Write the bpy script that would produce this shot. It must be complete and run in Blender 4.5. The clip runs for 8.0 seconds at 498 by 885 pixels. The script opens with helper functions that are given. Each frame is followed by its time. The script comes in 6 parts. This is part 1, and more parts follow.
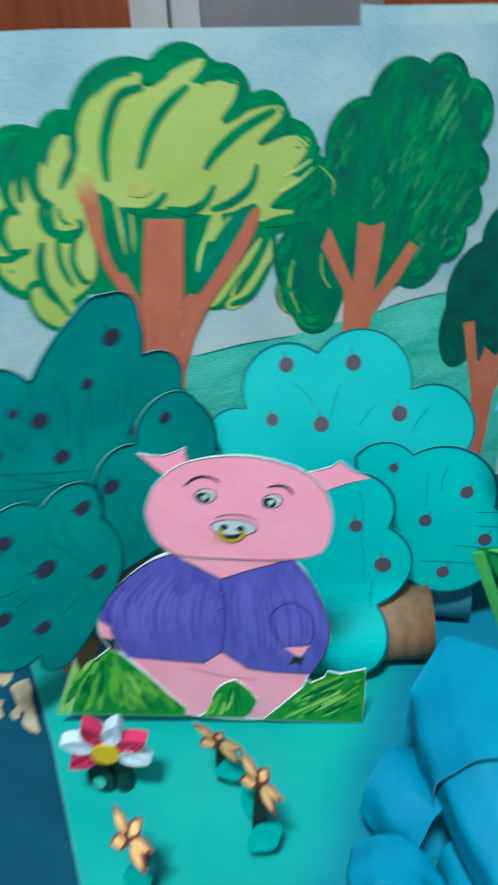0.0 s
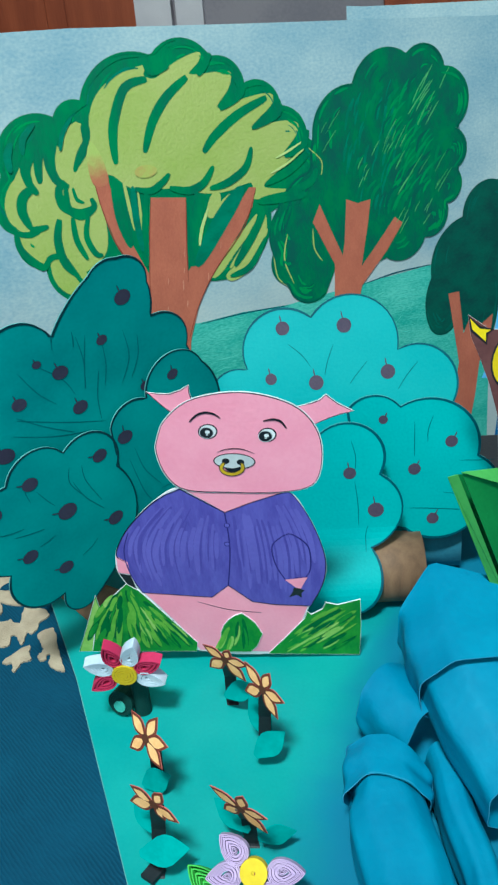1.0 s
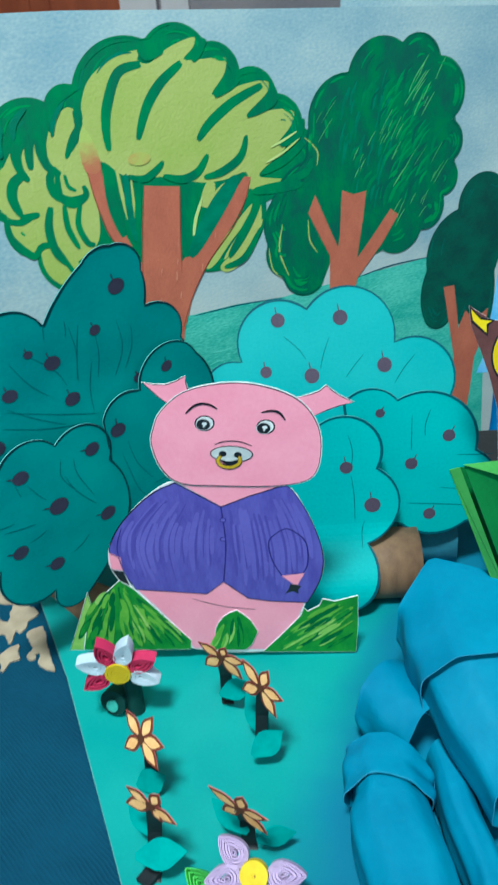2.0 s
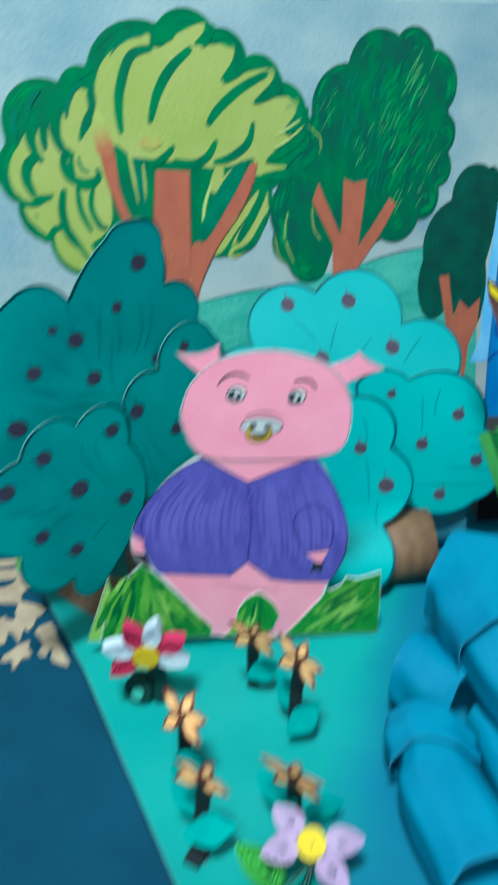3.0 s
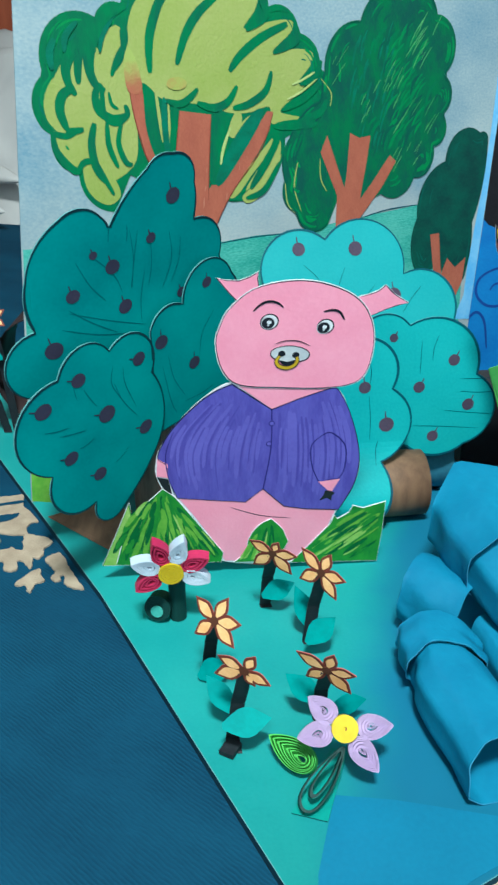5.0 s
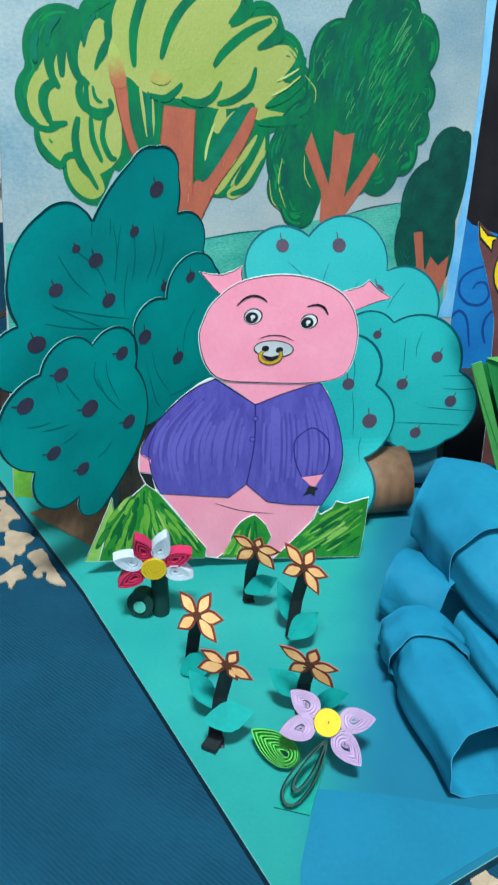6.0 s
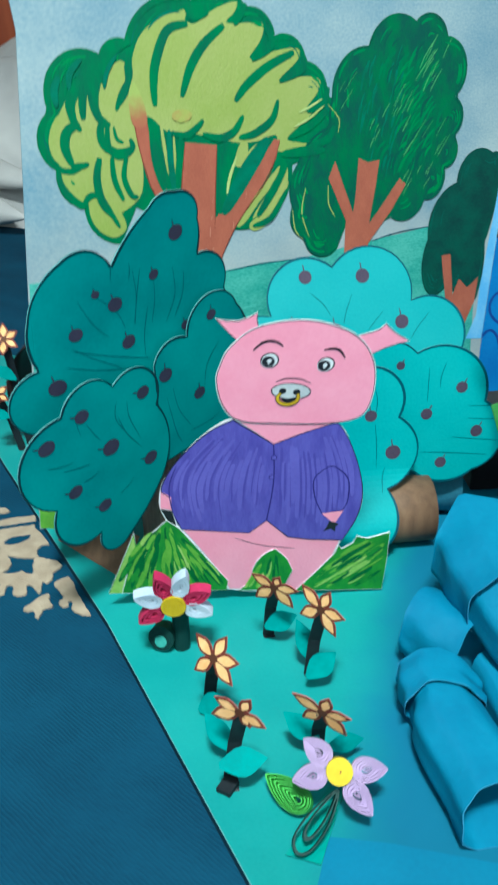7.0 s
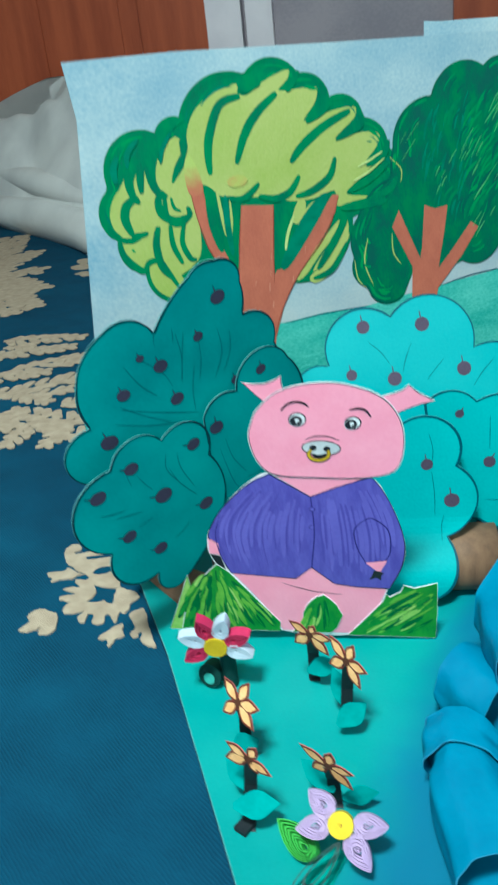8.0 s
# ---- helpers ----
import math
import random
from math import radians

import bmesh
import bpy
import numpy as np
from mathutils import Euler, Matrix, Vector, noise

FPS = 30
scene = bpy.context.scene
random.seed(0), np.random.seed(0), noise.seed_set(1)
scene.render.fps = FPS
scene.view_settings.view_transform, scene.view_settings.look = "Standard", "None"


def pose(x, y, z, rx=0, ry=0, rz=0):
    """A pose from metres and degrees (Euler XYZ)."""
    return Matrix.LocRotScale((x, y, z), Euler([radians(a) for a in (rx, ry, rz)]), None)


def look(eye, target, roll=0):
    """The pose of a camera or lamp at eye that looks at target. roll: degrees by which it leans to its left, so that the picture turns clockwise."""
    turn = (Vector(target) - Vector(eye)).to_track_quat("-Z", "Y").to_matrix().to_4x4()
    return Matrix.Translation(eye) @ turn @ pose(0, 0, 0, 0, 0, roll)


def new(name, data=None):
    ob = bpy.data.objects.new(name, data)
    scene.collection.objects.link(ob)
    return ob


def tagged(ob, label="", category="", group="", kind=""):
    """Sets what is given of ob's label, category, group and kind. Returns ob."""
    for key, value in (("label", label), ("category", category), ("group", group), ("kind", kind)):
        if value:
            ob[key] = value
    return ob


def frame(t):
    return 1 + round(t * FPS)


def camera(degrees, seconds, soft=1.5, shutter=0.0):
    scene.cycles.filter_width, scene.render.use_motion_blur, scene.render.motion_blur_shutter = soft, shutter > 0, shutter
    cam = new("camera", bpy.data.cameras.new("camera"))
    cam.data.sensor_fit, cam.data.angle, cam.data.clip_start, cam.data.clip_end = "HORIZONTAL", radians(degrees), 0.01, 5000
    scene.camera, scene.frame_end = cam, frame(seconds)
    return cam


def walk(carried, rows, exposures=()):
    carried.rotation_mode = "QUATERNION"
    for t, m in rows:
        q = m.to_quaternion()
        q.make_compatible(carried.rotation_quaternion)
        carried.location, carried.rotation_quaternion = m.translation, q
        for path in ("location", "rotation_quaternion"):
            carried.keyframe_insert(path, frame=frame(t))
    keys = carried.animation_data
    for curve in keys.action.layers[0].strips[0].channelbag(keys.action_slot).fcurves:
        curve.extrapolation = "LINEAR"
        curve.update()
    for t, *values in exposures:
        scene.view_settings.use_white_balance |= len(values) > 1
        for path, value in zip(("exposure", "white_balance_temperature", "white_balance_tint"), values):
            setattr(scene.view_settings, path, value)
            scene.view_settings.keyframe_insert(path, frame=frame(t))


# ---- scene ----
cam = camera(34.0, 8.0, 2.3, 0.8)
PATH = [
    (0, (0.068, 0.083, 0.501), (-0.096, 1.841, -0.44), -3.1),
    (0.1, (0.062, 0.062, 0.502), (-0.107, 1.826, -0.425), -2.6),
    (0.5, (0.068, 0.018, 0.498), (-0.129, 1.783, -0.422), -3.4),
    (1, (0.085, 0.005, 0.481), (-0.119, 1.782, -0.414), -5.0),
    (1.5, (0.082, 0.006, 0.478), (-0.112, 1.783, -0.418), -4.9),
    (1.7, (0.081, 0.008, 0.474), (-0.115, 1.778, -0.437), -4.6),
    (2.8, (0.031, 0.024, 0.455), (-0.004, 1.846, -0.369), -4.2),
    (3, (0.016, -0.004, 0.438), (-0.017, 1.812, -0.4), -4.0),
    (3.4, (-0.021, -0.039, 0.417), (-0.021, 1.755, -0.468), -3.4),
    (3.5, (-0.021, -0.054, 0.417), (0.005, 1.743, -0.461), -2.7),
    (3.6, (-0.021, -0.067, 0.43), (0.046, 1.733, -0.44), -2.3),
    (4, (-0.049, -0.053, 0.414), (0.039, 1.734, -0.48), -0.2),
    (4.5, (-0.053, -0.05, 0.42), (0.044, 1.747, -0.453), -0.8),
    (5.8, (-0.056, -0.046, 0.412), (0.122, 1.733, -0.485), 0.6),
    (6, (-0.054, -0.05, 0.413), (0.115, 1.739, -0.466), 0.2),
    (6.5, (-0.061, -0.05, 0.423), (0.09, 1.745, -0.447), 0.7),
    (7, (-0.034, -0.038, 0.448), (0.028, 1.747, -0.451), -1.3),
    (7.5, (0.033, -0.053, 0.485), (-0.141, 1.738, -0.387), -5.6),
    (7.9, (0.066, -0.047, 0.494), (-0.276, 1.725, -0.366), -6.8),
    (8, (0.071, -0.044, 0.487), (-0.282, 1.729, -0.371), -6.6),
]
EXPOSURE = [(0.0, 0.07, 6050, -4), (1.5, 0.10, 6050, -4), (3.0, 0.12, 6000, -3), (4.5, 0.16, 6050, -1), (6.0, 0.20, 6350, 7), (6.5, 0.21, 6180, 2), (7.0, 0.20, 6080, -1), (7.5, 0.22, 6050, -3), (8.0, 0.25, 6000, -5)]
walk(cam, [(t, look(eye, target, roll)) for t, eye, target, roll in PATH], EXPOSURE)

# ---- world and light ----
world = bpy.data.worlds.new("room_world")
world.use_nodes = True
world.node_tree.nodes["Background"].inputs[0].default_value = (0.60, 0.72, 0.80, 1)
world.node_tree.nodes["Background"].inputs[1].default_value = 0.10
scene.world = world

lamp_data = bpy.data.lights.new("ceiling_lamp", "AREA")
lamp_data.energy, lamp_data.shape, lamp_data.size, lamp_data.size_y = 98.0, "RECTANGLE", 0.36, 0.26
lamp_data.color = (0.96, 1.0, 0.99)
lamp = new("ceiling_lamp_light", lamp_data)
lamp.matrix_world = look((-0.10, -0.72, 2.38), (0.02, 0.50, 0.0))
# Unseen area fill from behind the camera, added to brighten the upright faces.
fill_data = bpy.data.lights.new("front_fill", "AREA")
fill_data.energy, fill_data.shape, fill_data.size, fill_data.size_y = 22.0, "RECTANGLE", 1.7, 1.0
fill_data.color = (0.86, 0.98, 1.0)
sky = new("front_fill_light", fill_data)
sky.matrix_world = look((0.0, -1.66, 1.78), (0.0, 1.0, 0.55))
scene.view_settings.exposure = 0.0


# ---- materials ----
def srgb(r, g, b):
    return tuple((c / 255 / 12.92 if c < 10.3 else ((c / 255 + 0.055) / 1.055) ** 2.4) for c in (r, g, b)) + (1,)


def surface(name, colour, other=None, rough=0.62, grain=300.0, cloud=18.0, streak=(1, 1, 1), spread=0.35, bump=0.10, turn=0.0, metal=0.0, sheen=0.0, fleck=0.26):
    """Two colours mixed by a coarse and a fine noise in the object's own metres, with fine relief."""
    m = bpy.data.materials.new(name)
    m.use_nodes = True
    nt = m.node_tree
    n, ln = nt.nodes, nt.links
    bsdf = n["Principled BSDF"]
    other = other or tuple(c * 0.82 for c in colour[:3]) + (1,)
    co = n.new("ShaderNodeTexCoord")
    mp = n.new("ShaderNodeMapping")
    mp.vector_type = "TEXTURE"
    mp.inputs["Scale"].default_value = tuple(1 / s for s in streak)
    mp.inputs["Rotation"].default_value = (0, 0, radians(turn))
    ln.new(co.outputs["Object"], mp.inputs["Vector"])
    big, fine = n.new("ShaderNodeTexNoise"), n.new("ShaderNodeTexNoise")
    big.inputs["Scale"].default_value, big.inputs["Detail"].default_value = cloud, 4
    fine.inputs["Scale"].default_value, fine.inputs["Detail"].default_value = grain, 3
    for t in (big, fine):
        ln.new(mp.outputs["Vector"], t.inputs["Vector"])
    mean = n.new("ShaderNodeMath")
    mean.operation = "MULTIPLY_ADD"
    mean.inputs[1].default_value = 1 - fleck
    ln.new(big.outputs["Fac"], mean.inputs[0])
    half = n.new("ShaderNodeMath")
    half.operation = "MULTIPLY"
    half.inputs[1].default_value = fleck
    ln.new(fine.outputs["Fac"], half.inputs[0])
    ln.new(half.outputs[0], mean.inputs[2])
    ramp = n.new("ShaderNodeMapRange")
    ramp.inputs["From Min"].default_value, ramp.inputs["From Max"].default_value = 0.5 - spread * 0.3, 0.5 + spread * 0.3
    ln.new(mean.outputs[0], ramp.inputs["Value"])
    mix = n.new("ShaderNodeMix")
    mix.data_type = "RGBA"
    mix.inputs["A"].default_value, mix.inputs["B"].default_value = other, colour
    ln.new(ramp.outputs["Result"], mix.inputs["Factor"])
    ln.new(mix.outputs["Result"], bsdf.inputs["Base Color"])
    bsdf.inputs["Roughness"].default_value, bsdf.inputs["Metallic"].default_value = rough, metal
    bsdf.inputs["Sheen Weight"].default_value = sheen
    bsdf.inputs["Specular IOR Level"].default_value = 0.2 if rough < 0.8 else 0.1
    bp = n.new("ShaderNodeBump")
    bp.inputs["Strength"].default_value, bp.inputs["Distance"].default_value = bump, 0.002
    ln.new(fine.outputs["Fac"], bp.inputs["Height"])
    ln.new(bp.outputs["Normal"], bsdf.inputs["Normal"])
    return m


WHITE = surface("white_paper", srgb(232, 234, 236), srgb(214, 218, 224))
HILL = surface("hill_crayon", srgb(40, 142, 130), srgb(86, 172, 160), cloud=30, grain=420, streak=(0.6, 2.0, 1), spread=0.4, fleck=0.5, bump=0.25)
DARKLEAF = surface("green_marker", srgb(8, 110, 66), srgb(10, 92, 66), cloud=26, grain=260, streak=(2.2, 0.8, 1), spread=0.35)
DEEPLEAF = surface("deep_green_marker", srgb(8, 102, 62), srgb(10, 76, 66), cloud=28, grain=260, streak=(2.0, 1.0, 1), spread=0.4)
PINELEAF = surface("pine_green_marker", srgb(8, 76, 64), srgb(6, 58, 54), cloud=34, grain=260, streak=(1.0, 1.4, 1), spread=0.4)
LIME = surface("lime_crayon", srgb(136, 155, 75), srgb(153, 163, 96), cloud=12, grain=420, spread=0.5, bump=0.2)
CHALK = surface("pale_chalk_streak", srgb(184, 128, 108), srgb(172, 106, 86), grain=600)
TEALLEAF = surface("teal_marker", srgb(12, 108, 84), srgb(10, 94, 72), cloud=40, grain=300, streak=(1.0, 1.6, 1))
LITLEAF = surface("bright_green_marker", srgb(18, 126, 66), srgb(12, 114, 70), cloud=40, grain=300)
TEALPINE = surface("teal_pine_marker", srgb(10, 88, 78), srgb(8, 78, 66), cloud=40, grain=300)
RIMLEAF = surface("dark_teal_marker", srgb(6, 84, 66), srgb(8, 74, 64), cloud=40, grain=300)
PALELIME = surface("pale_lime_crayon", srgb(176, 192, 128), srgb(158, 180, 104), cloud=40, grain=500)
EDGESHADE = surface("edge_shadow_colour", srgb(24, 62, 78), srgb(18, 50, 66), rough=0.85)
CUTEDGE = surface("raw_card_edge", srgb(100, 154, 156), srgb(78, 136, 140), rough=0.7)
HATCH = surface("pale_teal_crayon", srgb(92, 178, 166), srgb(56, 150, 140), grain=600)
GLINT = surface("pale_green_scratch", srgb(92, 168, 104), srgb(58, 140, 82), grain=500)
RUBBED = surface("faint_brown_over_lime", srgb(160, 146, 82), srgb(150, 164, 84), cloud=90, grain=500)
BARK = surface("brown_crayon", srgb(166, 94, 74), srgb(150, 82, 66), cloud=46, grain=520, streak=(1.3, 0.8, 1), spread=0.5, fleck=0.4, bump=0.2)
INK = surface("black_ink", srgb(22, 26, 34), srgb(34, 38, 46), rough=0.5)
BUSHINK = surface("dark_teal_outline", srgb(14, 46, 56), srgb(18, 60, 68), rough=0.5)
TEALINK = surface("dark_teal_ink", srgb(8, 70, 86), srgb(12, 86, 98), rough=0.5)
VEIN = surface("thin_teal_ink", srgb(8, 88, 96), srgb(10, 102, 108), rough=0.5)
EDGEBLUE = surface("pale_blue_paint", srgb(92, 168, 222), srgb(126, 188, 226), cloud=30, spread=0.4)
BUSH = surface("dark_teal_card", srgb(14, 146, 145), srgb(12, 122, 125), cloud=8, grain=380, spread=0.35, rough=0.5, bump=0.02, fleck=0.12)
BUSHMID = surface("teal_card", srgb(44, 166, 168), srgb(34, 152, 156), cloud=9, grain=380, spread=0.4, rough=0.5)
BUSHLIGHT = surface("light_teal_card", srgb(32, 142, 148), srgb(46, 154, 158), cloud=9, grain=380, spread=0.5, rough=0.45)
FRUIT = surface("brown_marker_dot", srgb(78, 66, 84), srgb(62, 56, 74), grain=500)
FRUITDARK = surface("black_marker_dot", srgb(48, 48, 68), srgb(58, 54, 74), grain=500)
PINK = surface("pink_paint", srgb(255, 166, 190), srgb(250, 154, 180), cloud=20, grain=380, spread=0.4, rough=0.55)
VIOLET = surface("violet_marker", srgb(98, 92, 184), srgb(82, 74, 166), cloud=34, grain=200, streak=(3.4, 0.8, 1), spread=0.4, rough=0.55)
VIOLETLINE = surface("pale_violet_marker", srgb(106, 99, 191), srgb(98, 91, 182), grain=300)
VIOLETDEEP = surface("deep_violet_marker", srgb(84, 77, 168), srgb(78, 70, 161), grain=300)
VIOLETINK = surface("violet_ink", srgb(44, 40, 120), srgb(52, 46, 128), grain=300)
GRASS = surface("green_paint", srgb(56, 148, 52), srgb(38, 128, 52), cloud=60, streak=(1.6, 0.8, 1), spread=0.4)
GRASSLIGHT = surface("bright_green_paint", srgb(122, 184, 72), srgb(92, 164, 58), cloud=60, spread=0.4)
GRASSPALE = surface("pale_green_paint", srgb(166, 204, 112), srgb(130, 186, 82), cloud=60, spread=0.4)
GRASSDARK = surface("dark_green_paint", srgb(22, 108, 52), srgb(18, 96, 48), cloud=60, spread=0.4)
GOLD = surface("gold_paint", srgb(206, 170, 40), srgb(184, 148, 34))
GREY = surface("grey_wash", srgb(206, 210, 212), srgb(184, 190, 196))
PEACH = surface("orange_crayon", srgb(244, 194, 136), srgb(228, 170, 110), cloud=90, grain=600, spread=0.4)
RUST = surface("rust_marker", srgb(128, 62, 48), srgb(104, 50, 40))
PINKEDGE = surface("pink_marker_edge", srgb(196, 112, 104), srgb(176, 92, 88))
BROWNDOT = surface("brown_marker", srgb(98, 58, 38), srgb(84, 50, 36))
BLACKCARD = surface("black_card", srgb(26, 32, 38), srgb(36, 42, 46), rough=0.5)
LEAFCARD = surface("teal_leaf_card", srgb(20, 146, 142), srgb(15, 130, 128), cloud=40, rough=0.75)
DARKSTRIP = surface("dark_green_strip", srgb(22, 62, 58), srgb(18, 50, 48), rough=0.5)
CRIMSON = surface("crimson_strip", srgb(188, 50, 90), srgb(170, 40, 78), rough=0.5)
PALE = surface("pale_blue_strip", srgb(196, 208, 220), srgb(174, 190, 206), rough=0.5)
YELLOW = surface("yellow_strip", srgb(208, 182, 40), srgb(192, 164, 32), rough=0.5)
LILAC = surface("lilac_strip", srgb(184, 160, 198), srgb(168, 144, 186), rough=0.5)
TEALSTRIP = surface("teal_strip", srgb(34, 146, 134), srgb(26, 126, 118), cloud=60, spread=0.6, rough=0.45)
TEALEDGE = surface("teal_strip_edge", srgb(30, 96, 96), srgb(24, 84, 86))
GREENSTRIP = surface("green_strip", srgb(84, 180, 78), srgb(64, 156, 66), rough=0.5)
BLUECARD = surface("blue_card", srgb(28, 122, 155), srgb(23, 109, 143), cloud=26, grain=160, spread=0.5, rough=0.62, bump=0.22)
BLUEWASH = surface("blue_wash_card", srgb(28, 112, 144), srgb(25, 104, 135), cloud=10, grain=300, rough=0.5, bump=0.05)
KRAFT = surface("brown_cardboard", srgb(124, 97, 76), srgb(104, 81, 65), cloud=20, grain=260, streak=(6, 6, 0.7), spread=0.4)
DARKKRAFT = surface("dark_brown_paper", srgb(150, 118, 108), srgb(104, 80, 76), cloud=30, grain=300, streak=(5, 5, 0.5), spread=0.6)
DARKTUBE = surface("near_black_brown_paper", srgb(58, 44, 44), srgb(42, 34, 36), cloud=20, grain=260)
STEELBLUE = surface("slate_blue_paper", srgb(58, 124, 146), srgb(46, 106, 130), cloud=20)
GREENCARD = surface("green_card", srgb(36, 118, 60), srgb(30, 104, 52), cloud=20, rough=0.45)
GREENPALE = surface("pale_lit_green_card", srgb(84, 164, 82), srgb(70, 146, 70), cloud=20, rough=0.45)
OWLBROWN = surface("chocolate_paint", srgb(104, 66, 66), srgb(90, 56, 58), cloud=40)
WAVEBLUE = surface("wave_blue_paint", srgb(24, 112, 176), srgb(18, 96, 164), cloud=20, spread=0.4)
WAVEINK = surface("navy_ink", srgb(16, 62, 130), srgb(14, 56, 120))
BLACKCLOTH = surface("black_cloth", srgb(28, 28, 34), srgb(20, 20, 26), rough=0.9, sheen=0.2)
CREAM = surface("cream_pile", srgb(178, 162, 141), srgb(156, 140, 121), rough=0.95, cloud=60, grain=900, spread=0.5, bump=0.6)
CLOTH = surface("grey_linen", srgb(206, 206, 204), srgb(184, 184, 184), rough=0.9, cloud=4, grain=700, bump=0.3)
DOORWOOD = surface("red_brown_wood", srgb(164, 82, 52), srgb(140, 66, 42), rough=0.45, cloud=3, grain=40, streak=(6, 6, 0.4), spread=0.4)
FRAMEWHITE = surface("white_gloss_frame", srgb(226, 220, 226), srgb(208, 202, 210), rough=0.4, cloud=4)
GREYWALL = surface("grey_plaster", srgb(160, 152, 160), srgb(142, 136, 146), rough=0.8, cloud=3, grain=80)
PLASTER = surface("pale_plaster", srgb(206, 208, 206), srgb(190, 194, 194), rough=0.85, cloud=1.2, grain=60)


def carpet_material():
    """Short dark teal pile in fine slanting ribs, brushed lighter and darker in patches."""
    m = surface("teal_carpet", srgb(21, 73, 98), srgb(15, 58, 82), rough=1.0, cloud=7, grain=420, streak=(0.3, 1.3, 1), spread=0.55, bump=0.25, turn=-32)
    n, ln = m.node_tree.nodes, m.node_tree.links
    bsdf = n["Principled BSDF"]
    old = bsdf.inputs["Base Color"].links[0].from_socket
    co, mp = n.new("ShaderNodeTexCoord"), n.new("ShaderNodeMapping")
    mp.vector_type = "TEXTURE"
    mp.inputs["Rotation"].default_value = (0, 0, radians(44))
    ln.new(co.outputs["Object"], mp.inputs["Vector"])
    rib = n.new("ShaderNodeTexWave")
    rib.inputs["Scale"].default_value, rib.inputs["Distortion"].default_value = 118.0, 4.2
    rib.inputs["Detail"].default_value, rib.inputs["Detail Scale"].default_value = 3.0, 0.6
    ln.new(mp.outputs["Vector"], rib.inputs["Vector"])
    patch = n.new("ShaderNodeTexNoise")
    patch.inputs["Scale"].default_value, patch.inputs["Detail"].default_value = 16.0, 5.0
    ln.new(co.outputs["Object"], patch.inputs["Vector"])
    depth = n.new("ShaderNodeMapRange")
    depth.inputs["From Min"].default_value, depth.inputs["From Max"].default_value = 0.35, 0.65
    depth.inputs["To Min"].default_value, depth.inputs["To Max"].default_value = 0.06, 0.58
    ln.new(patch.outputs["Fac"], depth.inputs["Value"])
    amount = n.new("ShaderNodeMath")
    amount.operation = "MULTIPLY"
    ln.new(rib.outputs["Fac"], amount.inputs[0])
    ln.new(depth.outputs["Result"], amount.inputs[1])
    mix = n.new("ShaderNodeMix")
    mix.data_type = "RGBA"
    mix.inputs["B"].default_value = srgb(10, 44, 63)
    ln.new(old, mix.inputs["A"])
    ln.new(amount.outputs[0], mix.inputs["Factor"])
    ln.new(mix.outputs["Result"], bsdf.inputs["Base Color"])
    bp = n.new("ShaderNodeBump")
    bp.inputs["Strength"].default_value, bp.inputs["Distance"].default_value = 0.5, 0.001
    bp.invert = True
    ln.new(amount.outputs[0], bp.inputs["Height"])
    ln.new(bsdf.inputs["Normal"].links[0].from_socket, bp.inputs["Normal"])
    ln.new(bp.outputs["Normal"], bsdf.inputs["Normal"])
    return m


def sky_material():
    """Grey-blue crayon rubbed paler and warmer towards the hill."""
    m = surface("sky_crayon", srgb(94, 134, 155), srgb(158, 174, 178), cloud=9, grain=420, streak=(0.8, 1.2, 1), spread=0.56, fleck=0.30, bump=0.08)
    n, ln = m.node_tree.nodes, m.node_tree.links
    bsdf = n["Principled BSDF"]
    old = bsdf.inputs["Base Color"].links[0].from_socket
    co, sep, smear = n.new("ShaderNodeTexCoord"), n.new("ShaderNodeSeparateXYZ"), n.new("ShaderNodeTexNoise")
    ln.new(co.outputs["Object"], sep.inputs[0])
    smear.inputs["Scale"].default_value, smear.inputs["Detail"].default_value = 24.0, 6.0
    ln.new(co.outputs["Object"], smear.inputs["Vector"])
    wob = n.new("ShaderNodeMath")
    wob.operation = "MULTIPLY_ADD"
    wob.inputs[1].default_value = 0.10
    ln.new(smear.outputs["Fac"], wob.inputs[0])
    ln.new(sep.outputs["Y"], wob.inputs[2])
    fade = n.new("ShaderNodeMapRange")
    fade.interpolation_type = "SMOOTHSTEP"
    fade.inputs["From Min"].default_value, fade.inputs["From Max"].default_value = 0.29, 0.38
    fade.inputs["To Min"].default_value, fade.inputs["To Max"].default_value = 0.42, 0.0
    ln.new(wob.outputs[0], fade.inputs["Value"])
    mix = n.new("ShaderNodeMix")
    mix.data_type = "RGBA"
    mix.inputs["B"].default_value = srgb(182, 181, 174)
    ln.new(old, mix.inputs["A"])
    ln.new(fade.outputs["Result"], mix.inputs["Factor"])
    ln.new(mix.outputs["Result"], bsdf.inputs["Base Color"])
    return m


SKY = sky_material()


